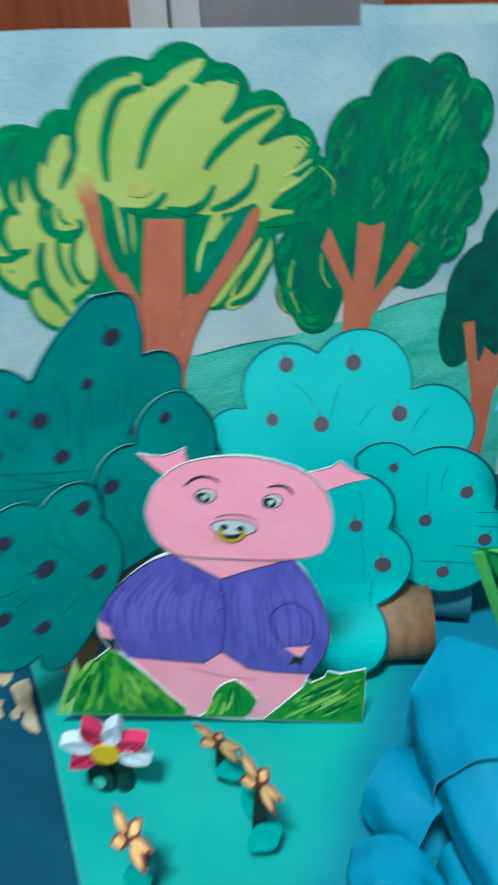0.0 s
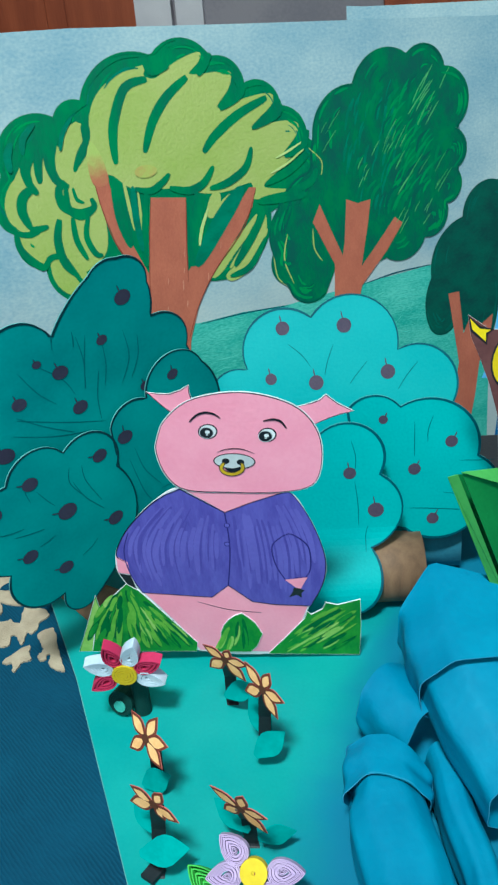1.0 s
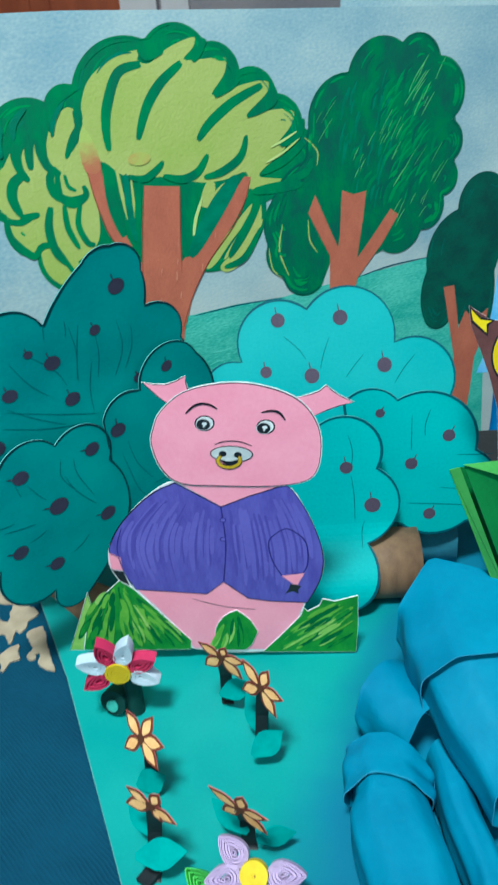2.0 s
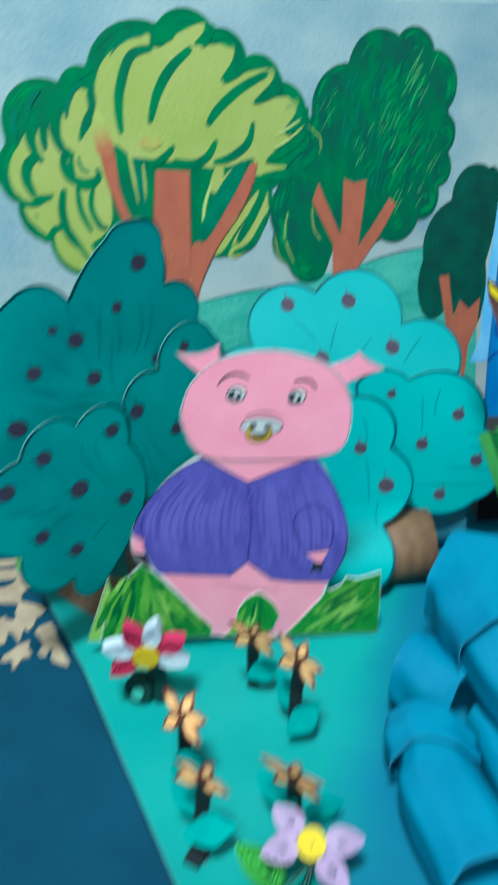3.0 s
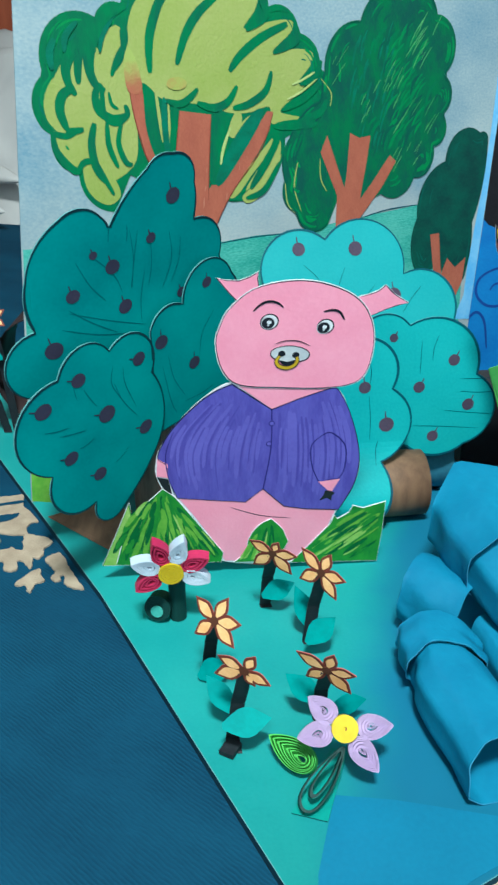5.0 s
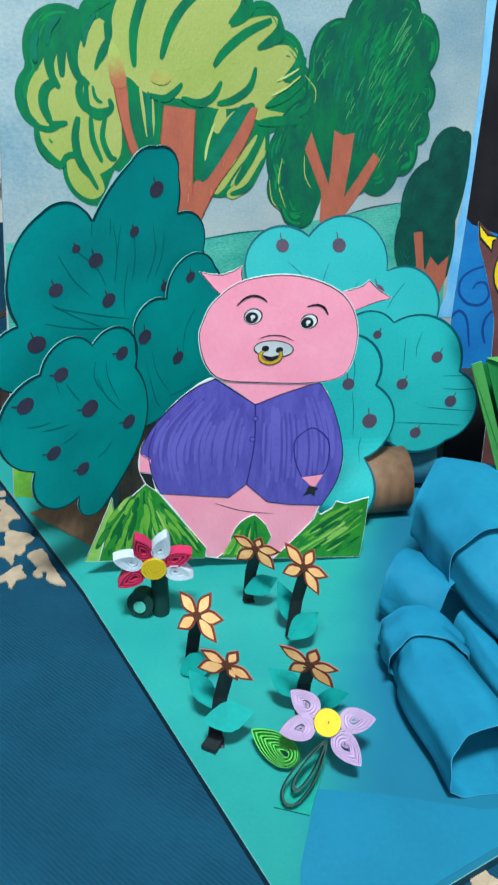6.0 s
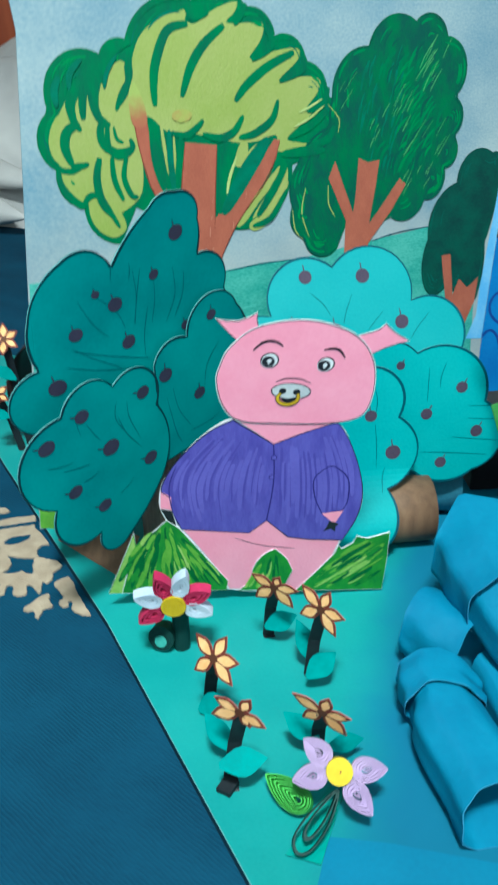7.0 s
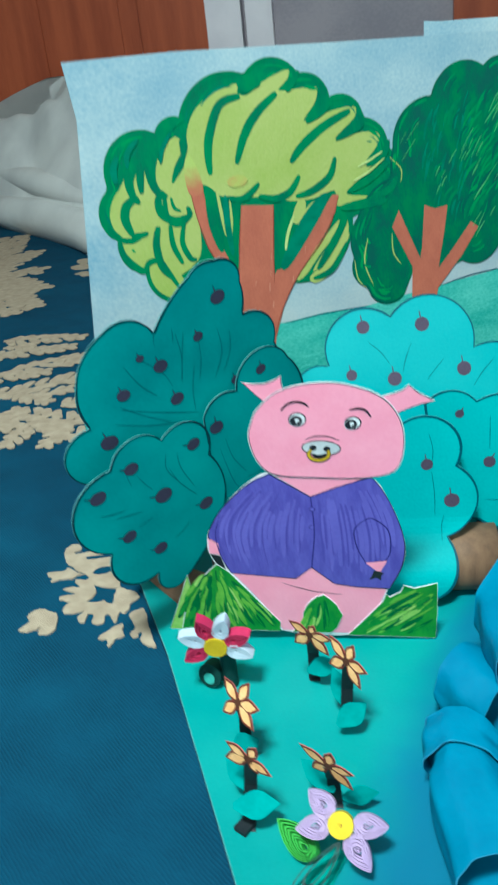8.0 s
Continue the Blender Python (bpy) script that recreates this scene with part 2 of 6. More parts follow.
def limb_fade_material():
    """Brown crayon rubbed out into the lime: brown low down, lost upwards and to the sides."""
    m = surface("brown_over_lime", srgb(166, 94, 74), srgb(158, 100, 72), cloud=60, grain=520, fleck=0.4, bump=0.2)
    n, ln = m.node_tree.nodes, m.node_tree.links
    bsdf = n["Principled BSDF"]
    old = bsdf.inputs["Base Color"].links[0].from_socket
    co, sep, smear = n.new("ShaderNodeTexCoord"), n.new("ShaderNodeSeparateXYZ"), n.new("ShaderNodeTexNoise")
    ln.new(co.outputs["Object"], sep.inputs[0])
    smear.inputs["Scale"].default_value, smear.inputs["Detail"].default_value = 140.0, 4.0
    ln.new(co.outputs["Object"], smear.inputs["Vector"])
    wob = n.new("ShaderNodeMath")
    wob.operation = "MULTIPLY_ADD"
    wob.inputs[1].default_value = 0.016
    ln.new(smear.outputs["Fac"], wob.inputs[0])
    ln.new(sep.outputs["Y"], wob.inputs[2])
    fade = n.new("ShaderNodeMapRange")
    fade.interpolation_type = "SMOOTHSTEP"
    fade.inputs["From Min"].default_value, fade.inputs["From Max"].default_value = 0.392, 0.417
    ln.new(wob.outputs[0], fade.inputs["Value"])
    mix = n.new("ShaderNodeMix")
    mix.data_type = "RGBA"
    mix.inputs["B"].default_value = srgb(152, 168, 90)
    ln.new(old, mix.inputs["A"])
    ln.new(fade.outputs["Result"], mix.inputs["Factor"])
    ln.new(mix.outputs["Result"], bsdf.inputs["Base Color"])
    return m


CARPET = carpet_material()


def base_sheet_material():
    """One painted sheet: green, washed over to blue along a slanting line; weaker light at its front is put into the
    colour.
    """
    m = surface("painted_base_sheet", srgb(46, 150, 146), srgb(36, 138, 137), cloud=10, grain=380, spread=0.5, rough=0.5, bump=0.05)
    n, ln = m.node_tree.nodes, m.node_tree.links
    bsdf = n["Principled BSDF"]
    old = bsdf.inputs["Base Color"].links[0].from_socket
    co, sep = n.new("ShaderNodeTexCoord"), n.new("ShaderNodeSeparateXYZ")
    ln.new(co.outputs["Object"], sep.inputs[0])
    side = n.new("ShaderNodeMath")
    side.operation = "MULTIPLY_ADD"
    side.inputs[1].default_value = -0.313
    ln.new(sep.outputs["Y"], side.inputs[0])
    ln.new(sep.outputs["X"], side.inputs[2])
    noise_tex = n.new("ShaderNodeTexNoise")
    noise_tex.inputs["Scale"].default_value = 22
    ln.new(co.outputs["Object"], noise_tex.inputs["Vector"])
    wob = n.new("ShaderNodeMath")
    wob.operation = "MULTIPLY_ADD"
    wob.inputs[1].default_value = 0.035
    ln.new(noise_tex.outputs["Fac"], wob.inputs[0])
    ln.new(side.outputs[0], wob.inputs[2])
    ramp = n.new("ShaderNodeMapRange")
    ramp.interpolation_type = "SMOOTHSTEP"
    ramp.inputs["From Min"].default_value, ramp.inputs["From Max"].default_value = -0.078, -0.012
    ln.new(wob.outputs[0], ramp.inputs["Value"])
    mix = n.new("ShaderNodeMix")
    mix.data_type = "RGBA"
    mix.inputs["B"].default_value = srgb(30, 108, 138)
    ln.new(old, mix.inputs["A"])
    ln.new(ramp.outputs["Result"], mix.inputs["Factor"])
    # Colour darkens towards the front edge, imitating light that falls off there.
    front_shade = n.new("ShaderNodeMapRange")
    front_shade.interpolation_type = "SMOOTHSTEP"
    front_shade.inputs["From Min"].default_value, front_shade.inputs["From Max"].default_value = 0.22, 0.50
    front_shade.inputs["To Min"].default_value, front_shade.inputs["To Max"].default_value = 0.76, 1.0
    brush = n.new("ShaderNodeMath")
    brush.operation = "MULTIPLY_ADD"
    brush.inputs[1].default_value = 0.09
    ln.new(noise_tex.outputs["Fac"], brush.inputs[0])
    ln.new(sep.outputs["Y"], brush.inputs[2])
    ln.new(brush.outputs[0], front_shade.inputs["Value"])
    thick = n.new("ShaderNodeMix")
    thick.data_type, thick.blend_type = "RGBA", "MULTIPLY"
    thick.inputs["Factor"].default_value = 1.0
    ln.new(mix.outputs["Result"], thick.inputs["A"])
    ln.new(front_shade.outputs["Result"], thick.inputs["B"])
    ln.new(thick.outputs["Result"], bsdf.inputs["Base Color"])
    return m


# ---- shape helpers ----
MM = 0.001


def part(name, bm, material, parent, label=""):
    """Links a bmesh as one mesh object under a thing or a part."""
    me = bpy.data.meshes.new(name)
    bm.to_mesh(me)
    bm.free()
    for one in material if isinstance(material, (list, tuple)) else (material,):
        me.materials.append(one)
    ob = new(name, me)
    if parent:
        ob.parent = parent
    if label:
        ob["label"] = label
    return ob


def thing(name, m, label, category, group="", kind=""):
    ob = new(name)
    ob.empty_display_size = 0.01
    ob.matrix_world = m
    return tagged(ob, label, category, group, kind)


def stand(x, y, turn, lean, z=0.0):
    """The pose of a card whose foot is at x, y: turned about the upright, leaning back by lean degrees."""
    return pose(x, y, z, 90 - lean, 0, turn)


def arcs(cusps, n=16):
    """A scalloped outline, clockwise: from each cusp (mm, mm, bulge) an arc swells outwards to the next."""
    out = []
    for (x0, y0, b), (x1, y1, _) in zip(cusps, cusps[1:] + cusps[:1]):
        a, c = Vector((x0, y0)) * MM, Vector((x1, y1)) * MM
        if abs(b) < 0.02:
            out.append(a)
            continue
        d = c - a
        half = 2 * math.atan(2 * b)
        r = d.length / 2 / math.sin(half)
        side = Vector((-d.y, d.x)).normalized()
        mid = (a + c) / 2 - side * r * math.cos(half)
        start = a - mid
        out += [mid + Matrix.Rotation(-2 * half * k / n, 2) @ start for k in range(n)]
    return out


def curve(points, closed=True, n=6):
    """A smooth line through points in mm."""
    p = [Vector(q[:2]) * MM for q in points]
    k = len(p)
    out = []
    for i in range(k if closed else k - 1):
        a, b, c, d = (p[(i + j) % k] if closed else p[min(max(i + j, 0), k - 1)] for j in (-1, 0, 1, 2))
        for s in range(n):
            t = s / n
            out.append(0.5 * (2 * b + (c - a) * t + (2 * a - 5 * b + 4 * c - d) * t * t + (3 * b - a - 3 * c + d) * t ** 3))
    if not closed:
        out.append(p[-1])
    return out


def poly(points):
    return [Vector(q[:2]) * MM for q in points]


def oval(x, y, rx, ry=None, turn=0.0, n=28):
    ry = ry or rx
    c, s = math.cos(radians(turn)), math.sin(radians(turn))
    return [Vector((x + c * rx * math.cos(a) - s * ry * math.sin(a), y + s * rx * math.cos(a) + c * ry * math.sin(a))) * MM
            for a in (2 * math.pi * k / n for k in range(n))]


def ribbon(points, width, ends=(0.25, 0.25), closed=False, n=6):
    """The outline of a brush stroke through points in mm, width mm at the middle, thinner towards both ends."""
    line = curve(points, closed, n)
    k = len(line)
    left, right = [], []
    for i, q in enumerate(line):
        d = line[min(i + 1, k - 1)] - line[max(i - 1, 0)]
        d = Vector((-d.y, d.x)).normalized() if d.length > 1e-9 else Vector((0, 1))
        s = i / (k - 1)
        w = math.sin(math.pi * s) ** 0.6
        w = w + (1 - w) * (ends[0] * (1 - s) + ends[1] * s)
        left.append(q + d * width * w * MM / 2)
        right.append(q - d * width * w * MM / 2)
    return left + right[::-1]


def area(line):
    return sum(a.x * b.y - b.x * a.y for a, b in zip(line, line[1:] + line[:1])) / 2


def lay(bm, outline, level, slot=0):
    """A flat patch of paint or ink, level mm proud of the card's plane."""
    line = outline if area(outline) > 0 else outline[::-1]
    f = bm.faces.new([bm.verts.new((q.x, q.y, level * MM)) for q in line])
    f.material_index = slot
    return f


def ring(bm, outline, width, level, slot=0):
    """An ink line of that width in mm along the inside of a closed outline."""
    line = outline if area(outline) > 0 else outline[::-1]
    k = len(line)
    inner = []
    for i, q in enumerate(line):
        d = line[(i + 1) % k] - line[i - 1]
        inner.append(q + Vector((-d.y, d.x)).normalized() * width * MM * (0.82 + 0.22 * math.sin(i * 0.21)))
    a = [bm.verts.new((q.x, q.y, level * MM)) for q in line]
    b = [bm.verts.new((q.x, q.y, level * MM)) for q in inner]
    for i in range(k):
        bm.faces.new((a[i], a[(i + 1) % k], b[(i + 1) % k], b[i])).material_index = slot


def card(bm, outline, thick, top=0.0, slot=0, edge=1):
    """A cut-out of card: front at top mm, thick mm deep, with its raw edge in a slot of its own."""
    line = outline if area(outline) > 0 else outline[::-1]
    a = [bm.verts.new((q.x, q.y, top * MM)) for q in line]
    b = [bm.verts.new((q.x, q.y, (top - thick) * MM)) for q in line]
    bm.faces.new(a).material_index = slot
    bm.faces.new(b[::-1]).material_index = edge
    k = len(line)
    for i in range(k):
        bm.faces.new((a[i], b[i], b[(i + 1) % k], a[(i + 1) % k])).material_index = edge


def bend(bm, fn, step=12, axis=0):
    """Cuts a flat bmesh across one axis every step mm and bows it by fn(x, y) metres out of its plane."""
    bm.normal_update()
    bmesh.ops.triangulate(bm, faces=[f for f in bm.faces if len(f.verts) > 4], ngon_method="EAR_CLIP")
    co = [v.co[axis] for v in bm.verts]
    normal = Vector((1, 0, 0)) if axis == 0 else Vector((0, 1, 0))
    q = math.ceil(min(co) / (step * MM)) * step * MM
    while q < max(co):
        bmesh.ops.bisect_plane(bm, geom=bm.verts[:] + bm.edges[:] + bm.faces[:], plane_co=normal * q, plane_no=normal, dist=1e-7)
        q += step * MM
    for v in bm.verts:
        v.co.z += fn(v.co.x, v.co.y)
    return bm


def box(bm, x0, y0, z0, x1, y1, z1, slot=0):
    v = [bm.verts.new(c) for c in ((x0, y0, z0), (x1, y0, z0), (x1, y1, z0), (x0, y1, z0), (x0, y0, z1), (x1, y0, z1), (x1, y1, z1), (x0, y1, z1))]
    for f in ((0, 3, 2, 1), (4, 5, 6, 7), (0, 1, 5, 4), (1, 2, 6, 5), (2, 3, 7, 6), (3, 0, 4, 7)):
        bm.faces.new([v[i] for i in f]).material_index = slot
    return bm


def slab(name, size, material, bevel=0.0):
    bm = box(bmesh.new(), *size)
    if bevel:
        bmesh.ops.bevel(bm, geom=bm.edges[:], offset=bevel, segments=2, affect="EDGES", profile=0.5)
    return part(name, bm, material, None)


def one(outline, level):
    bm = bmesh.new()
    lay(bm, outline, level)
    return bm


def strokes(lines, level, step=0.0):
    bm = bmesh.new()
    for i, line in enumerate(lines):
        lay(bm, line, level + 0.012 * i)
    return bm

# ---- the room ----
PILE = -0.0075
carpet = slab("floor", (-2.6, -1.6, -0.06, 2.6, 3.7, PILE), CARPET)
tagged(carpet, "dark teal pile carpet with cream leaf scrolls", "carpet", kind="structure")
wall = slab("wall_north", (-2.7, 3.66, -0.06, 2.7, 3.80, 2.5), GREYWALL)
tagged(wall, "grey plastered wall behind the doors", "wall", kind="structure")
for nm, size in (("wall_west", (-2.75, -1.7, -0.06, -2.6, 3.66, 2.5)), ("wall_east", (2.6, -1.7, -0.06, 2.75, 3.66, 2.5))):
    tagged(slab(nm, size, PLASTER), "pale plain plastered wall", "wall", kind="structure")
# The opening in this wall is made up, to hold the fill light.
for size in ((-2.6, -1.75, -0.06, -0.85, -1.6, 2.5), (0.85, -1.75, -0.06, 2.6, -1.6, 2.5), (-0.85, -1.75, -0.06, 0.85, -1.6, 1.24), (-0.85, -1.75, 2.30, 0.85, -1.6, 2.5)):
    tagged(slab("wall_south", size, PLASTER), "pale plain plastered wall round an opening added for fill light", "wall", kind="structure")
tagged(slab("ceiling", (-2.75, -1.75, 2.5, 2.75, 3.8, 2.6), PLASTER), "pale plain plastered ceiling", "ceiling", kind="structure")


def door(name, x0, x1, grooves):
    ob = thing(name, pose(0, 3.6, 0), "red-brown varnished wooden door with upright grooves", "door", kind="structure")
    part("door_leaf", box(bmesh.new(), x0, 0.0, 0.0, x1, 0.05, 2.05), DOORWOOD, ob)
    for gx in grooves:
        part("groove_bead", box(bmesh.new(), gx, -0.006, 0.02, gx + 0.012, 0.0, 2.03), DOORWOOD, ob)


door("door_1", -2.1, -0.63, (-1.34, -1.00, -0.92))
door("door_2", 0.345, 1.70, (0.70, 1.00))
posts = thing("trim", pose(0, 3.585, 0), "white glossy door post beside the brown door", "door frame", kind="structure")
part("post", box(bmesh.new(), -0.628, 0, 0, -0.485, 0.075, 2.1), FRAMEWHITE, posts)
part("post", box(bmesh.new(), -0.468, 0.01, 0, -0.36, 0.075, 2.1), FRAMEWHITE, posts)


def cloth_heap():
    """Crumpled linen: a low mound with deep folds."""
    ob = thing("linen_heap", pose(-0.98, 3.10, PILE, 0, 0, -47), "crumpled pale grey linen heaped on the carpet", "cloth")

    def against_door(x, y):
        return min(y, (0.46 + 0.731 * x) / 0.682)

    bm = bmesh.new()
    n = 56
    grid = []
    for j in range(n + 1):
        row = []
        for i in range(n + 1):
            u, v = i / n * 2 - 1, j / n * 2 - 1
            e = max(0.0, 1 - (abs(u) ** 3 + abs(v) ** 3))
            wob = 0.25 * noise.noise(Vector((u * 1.7, v * 2.0, 4.0)))
            fold = 0.9 * abs(((0.9 * u + 0.8 * v + wob + 3.2) % 1) - 0.5) + 0.7 * abs(((0.5 * u - 1.0 * v - wob + 3.55) % 1) - 0.5) + 0.4 * noise.noise(Vector((u * 1.1 + 5, v * 1.2, 1.3)))
            for p, q, c, w in ((0.8, 1.0, 0.15, 0.16), (0.35, 1.1, -0.42, 0.10), (1.0, 0.7, -0.5, 0.14)):
                fold -= 0.20 * math.exp(-((u * p + v * q - c + 0.08 * math.sin(5 * u)) / w) ** 2)
            row.append(bm.verts.new((u * 1.15, against_door(u * 1.15, v * 0.40), (e ** 0.45) * (0.335 + 0.24 * fold - 0.01 * u) - 0.012)))
        grid.append(row)
    for j in range(n):
        for i in range(n):
            bm.faces.new((grid[j][i], grid[j][i + 1], grid[j + 1][i + 1], grid[j + 1][i])).smooth = True
    part("linen", bm, CLOTH, ob)
    for y, z, ry, rz, tilt, seed in ((-0.37, 0.055, 0.075, 0.070, 0.0, 3.0), (-0.30, 0.165, 0.070, 0.050, -0.045, 7.0)):
        bm = bmesh.new()
        rings = []
        for j in range(49):
            u = j / 24 - 1
            fat = max(0.02, 1 - abs(u) ** 6) * (1 + 0.25 * noise.noise(Vector((u * 3, seed, 0))))
            rings.append([bm.verts.new((u * 1.10, against_door(u * 1.10, y + ry * fat * math.cos(a) + 0.03 * noise.noise(Vector((u * 2, seed, 5)))), z + tilt * u + rz * fat * math.sin(a) * (1 + 0.12 * math.sin(3 * a + 4 * u)))) for a in [2 * math.pi * k / 20 for k in range(20)]])
        for a, b in zip(rings, rings[1:]):
            for k in range(20):
                bm.faces.new((a[k], a[(k + 1) % 20], b[(k + 1) % 20], b[k])).smooth = True
        bm.faces.new(rings[0])
        bm.faces.new(rings[-1][::-1])
        bmesh.ops.recalc_face_normals(bm, faces=bm.faces[:])
        part("rolled_fold", bm, CLOTH, ob)


cloth_heap()


def lobe(x0, y0, x1, y1, width, bow=0.0):
    """A rounded finger of pile in mm from root to tip."""
    dx, dy = x1 - x0, y1 - y0
    return ribbon([(x0, y0), (x0 + dx * 0.5 - dy * bow, y0 + dy * 0.5 + dx * bow), (x1, y1)], width, (0.5, 0.34), n=7)


def motif(lobes, gaps, label, barbs=True):
    """A carpet motif: overlapping fingers of raised cream pile, with blue pile showing in its gaps; all in mm on the floor."""
    x, y = sum(q[0] for q in lobes) / len(lobes) * MM, sum(q[1] for q in lobes) / len(lobes) * MM
    ob = thing("carpet_motif", pose(x, y, PILE), label, "carpet pattern", "leaf scrolls of the carpet", kind="structure")
    for k, (x0, y0, x1, y1, w) in enumerate(lobes):
        bm = bmesh.new()
        card(bm, [q - Vector((x, y)) for q in lobe(x0, y0, x1, y1, w * (0.78 if barbs else 0.86), (0.10, -0.08, 0.04)[k % 3])], 1.9, 1.6 + 0.011 * k, 0, 0)
        reach = math.hypot(x1 - x0, y1 - y0)
        for i, (f, a) in enumerate(((0.30, 42), (0.46, -46), (0.62, 38), (0.76, -40)) if barbs and reach > 1.3 * w else ((0.45, 44), (0.6, -44)) if barbs else ()):
            c, s = math.cos(radians(a)), math.sin(radians(a))
            ux, uy = (x1 - x0) / reach, (y1 - y0) / reach
            bx, by, size = x0 + f * (x1 - x0), y0 + f * (y1 - y0), w * (0.62 - 0.25 * f)
            card(bm, [q - Vector((x, y)) for q in lobe(bx, by, bx + size * (c * ux - s * uy), by + size * (s * ux + c * uy), w * 0.30)], 1.9, 1.6 + 0.011 * k - 0.0025 * (i + 1), 0, 0)
        part("scroll_lobe", bm, CREAM, ob)
    for k, (x0, y0, x1, y1, w) in enumerate(gaps):
        bm = bmesh.new()
        lay(bm, [q - Vector((x, y)) for q in ribbon([(x0, y0), ((x0 + x1) / 2, (y0 + y1) / 2), (x1, y1)], w, (0.15, 0.1), n=4)], 2.5 + 0.02 * k)
        part("blue_gap", bm, CARPET, ob)


def fronds(rows):
    """Fingers on both sides of each curling spine: root x, y, tip x, y, spread; all in mm."""
    out = []
    for x0, y0, x1, y1, wide in rows:
        size = math.hypot(x1 - x0, y1 - y0)
        ax, ay = (x1 - x0) / size, (y1 - y0) / size
        n = max(3, int(size / (wide * 0.38)))
        out.append((x0, y0, x1, y1, wide * 0.34))
        for i in range(n):
            t = (i + 0.4) / n
            r = wide * (0.34 + 0.30 * math.sin(math.pi * min(1, 0.25 + t * 0.7)))
            px_, py_ = x0 + ax * size * t, y0 + ay * size * t
            for side in (1, -1):
                b = side * radians(52 - 16 * t)
                cx, cy = ax * math.cos(b) - ay * math.sin(b), ax * math.sin(b) + ay * math.cos(b)
                out.append((px_, py_, px_ + cx * r, py_ + cy * r, wide * 0.34))
    return out


def scroll(leaves, gaps, label, level):
    """A carpet motif of broad ragged leaves of raised cream pile with blue pile showing in its gaps; all in mm on the floor."""
    x, y = leaves[0][0][0] * MM, leaves[0][0][1] * MM
    ob = thing("carpet_motif", pose(x, y, PILE), label, "carpet pattern", "leaf scrolls of the carpet", kind="structure")
    rng = random.Random(len(leaves))

    def ragged(points, rough):
        line = curve(points, True, 4)
        return [q - Vector((x, y)) + Vector((rng.uniform(-rough, rough), rng.uniform(-rough, rough))) * MM for q in line]

    for k, points in enumerate(leaves):
        bm = bmesh.new()
        card(bm, ragged(points, 0.7), 1.9, level + 0.005 * k, 0, 0)
        part("scroll_leaf", bm, CREAM, ob)
    for k, points in enumerate(gaps):
        bm = bmesh.new()
        lay(bm, ragged(points, 0.5), 2.0 + 0.02 * k)
        part("blue_gap", bm, CARPET, ob)


scroll([[(-306, 697), (-307, 708), (-302, 716), (-292, 714), (-288, 705), (-294, 701), (-293, 696), (-282, 699), (-262, 707), (-247, 709), (-237, 709), (-233, 687), (-223, 672), (-213, 655), (-219, 654), (-223, 645), (-221, 633), (-237, 633), (-250, 637), (-243, 623), (-249, 608), (-256, 613), (-264, 608), (-280, 611), (-280, 616), (-273, 619), (-266, 622), (-280, 627), (-281, 631), (-272, 633), (-265, 633), (-273, 642), (-274, 647), (-263, 646), (-260, 650), (-269, 659), (-279, 663), (-287, 671), (-295, 677), (-299, 683)]], [], "cream acanthus leaf woven into the teal carpet beside the sheet", 1.60)
scroll([[(-221, 633), (-211, 629), (-200, 624), (-194, 615), (-200, 606), (-200, 595), (-204, 589), (-208, 591), (-207, 576), (-210, 576), (-217, 586), (-222, 586), (-220, 574), (-225, 571), (-231, 574), (-235, 587), (-240, 588), (-240, 575), (-246, 575), (-249, 583), (-246, 592), (-256, 588), (-265, 588), (-270, 593), (-269, 602), (-264, 608), (-256, 613), (-249, 607), (-234, 608), (-231, 610), (-220, 604), (-222, 619), (-223, 630)]],
       [[(-259, 660), (-252, 669), (-242, 671), (-235, 672), (-236, 664), (-245, 657), (-255, 656)],
        [(-275, 690), (-256, 693), (-236, 698), (-234, 693), (-254, 688), (-273, 685)]], "cream toothed leaf round a blue star in the carpet", 1.62)
scroll([[(-311, 657), (-309, 660), (-293, 663), (-292, 669), (-284, 664), (-274, 658), (-268, 657), (-276, 654), (-280, 648), (-293, 647), (-302, 642), (-302, 649), (-308, 652)],
        [(-218, 551), (-211, 562), (-200, 573), (-196, 561), (-192, 555), (-195, 552), (-200, 550), (-202, 539), (-205, 540), (-208, 549), (-215, 548)],
        [(-197, 587), (-191, 595), (-184, 596), (-178, 586), (-175, 577), (-167, 559), (-157, 541), (-161, 539), (-169, 543), (-174, 549), (-176, 560), (-179, 560), (-179, 553), (-184, 552), (-187, 560), (-184, 566), (-188, 572), (-192, 580)]], [], "cream three-fingered sprigs woven into the teal carpet", 1.66)
scroll([[(-313, 775), (-312, 784), (-307, 779), (-299, 761), (-306, 764)],
        [(-306, 749), (-303, 757), (-295, 754), (-283, 740), (-289, 737), (-300, 740)],
        [(-290, 725), (-275, 730), (-267, 721), (-277, 718), (-286, 720)],
        [(-304, 562), (-299, 573), (-304, 582), (-301, 591), (-293, 595), (-280, 590), (-273, 586), (-269, 573), (-267, 561), (-273, 555), (-282, 556), (-283, 567), (-287, 562), (-294, 558), (-302, 559)]], [], "small cream petals and a round leaf in the carpet", 1.72)
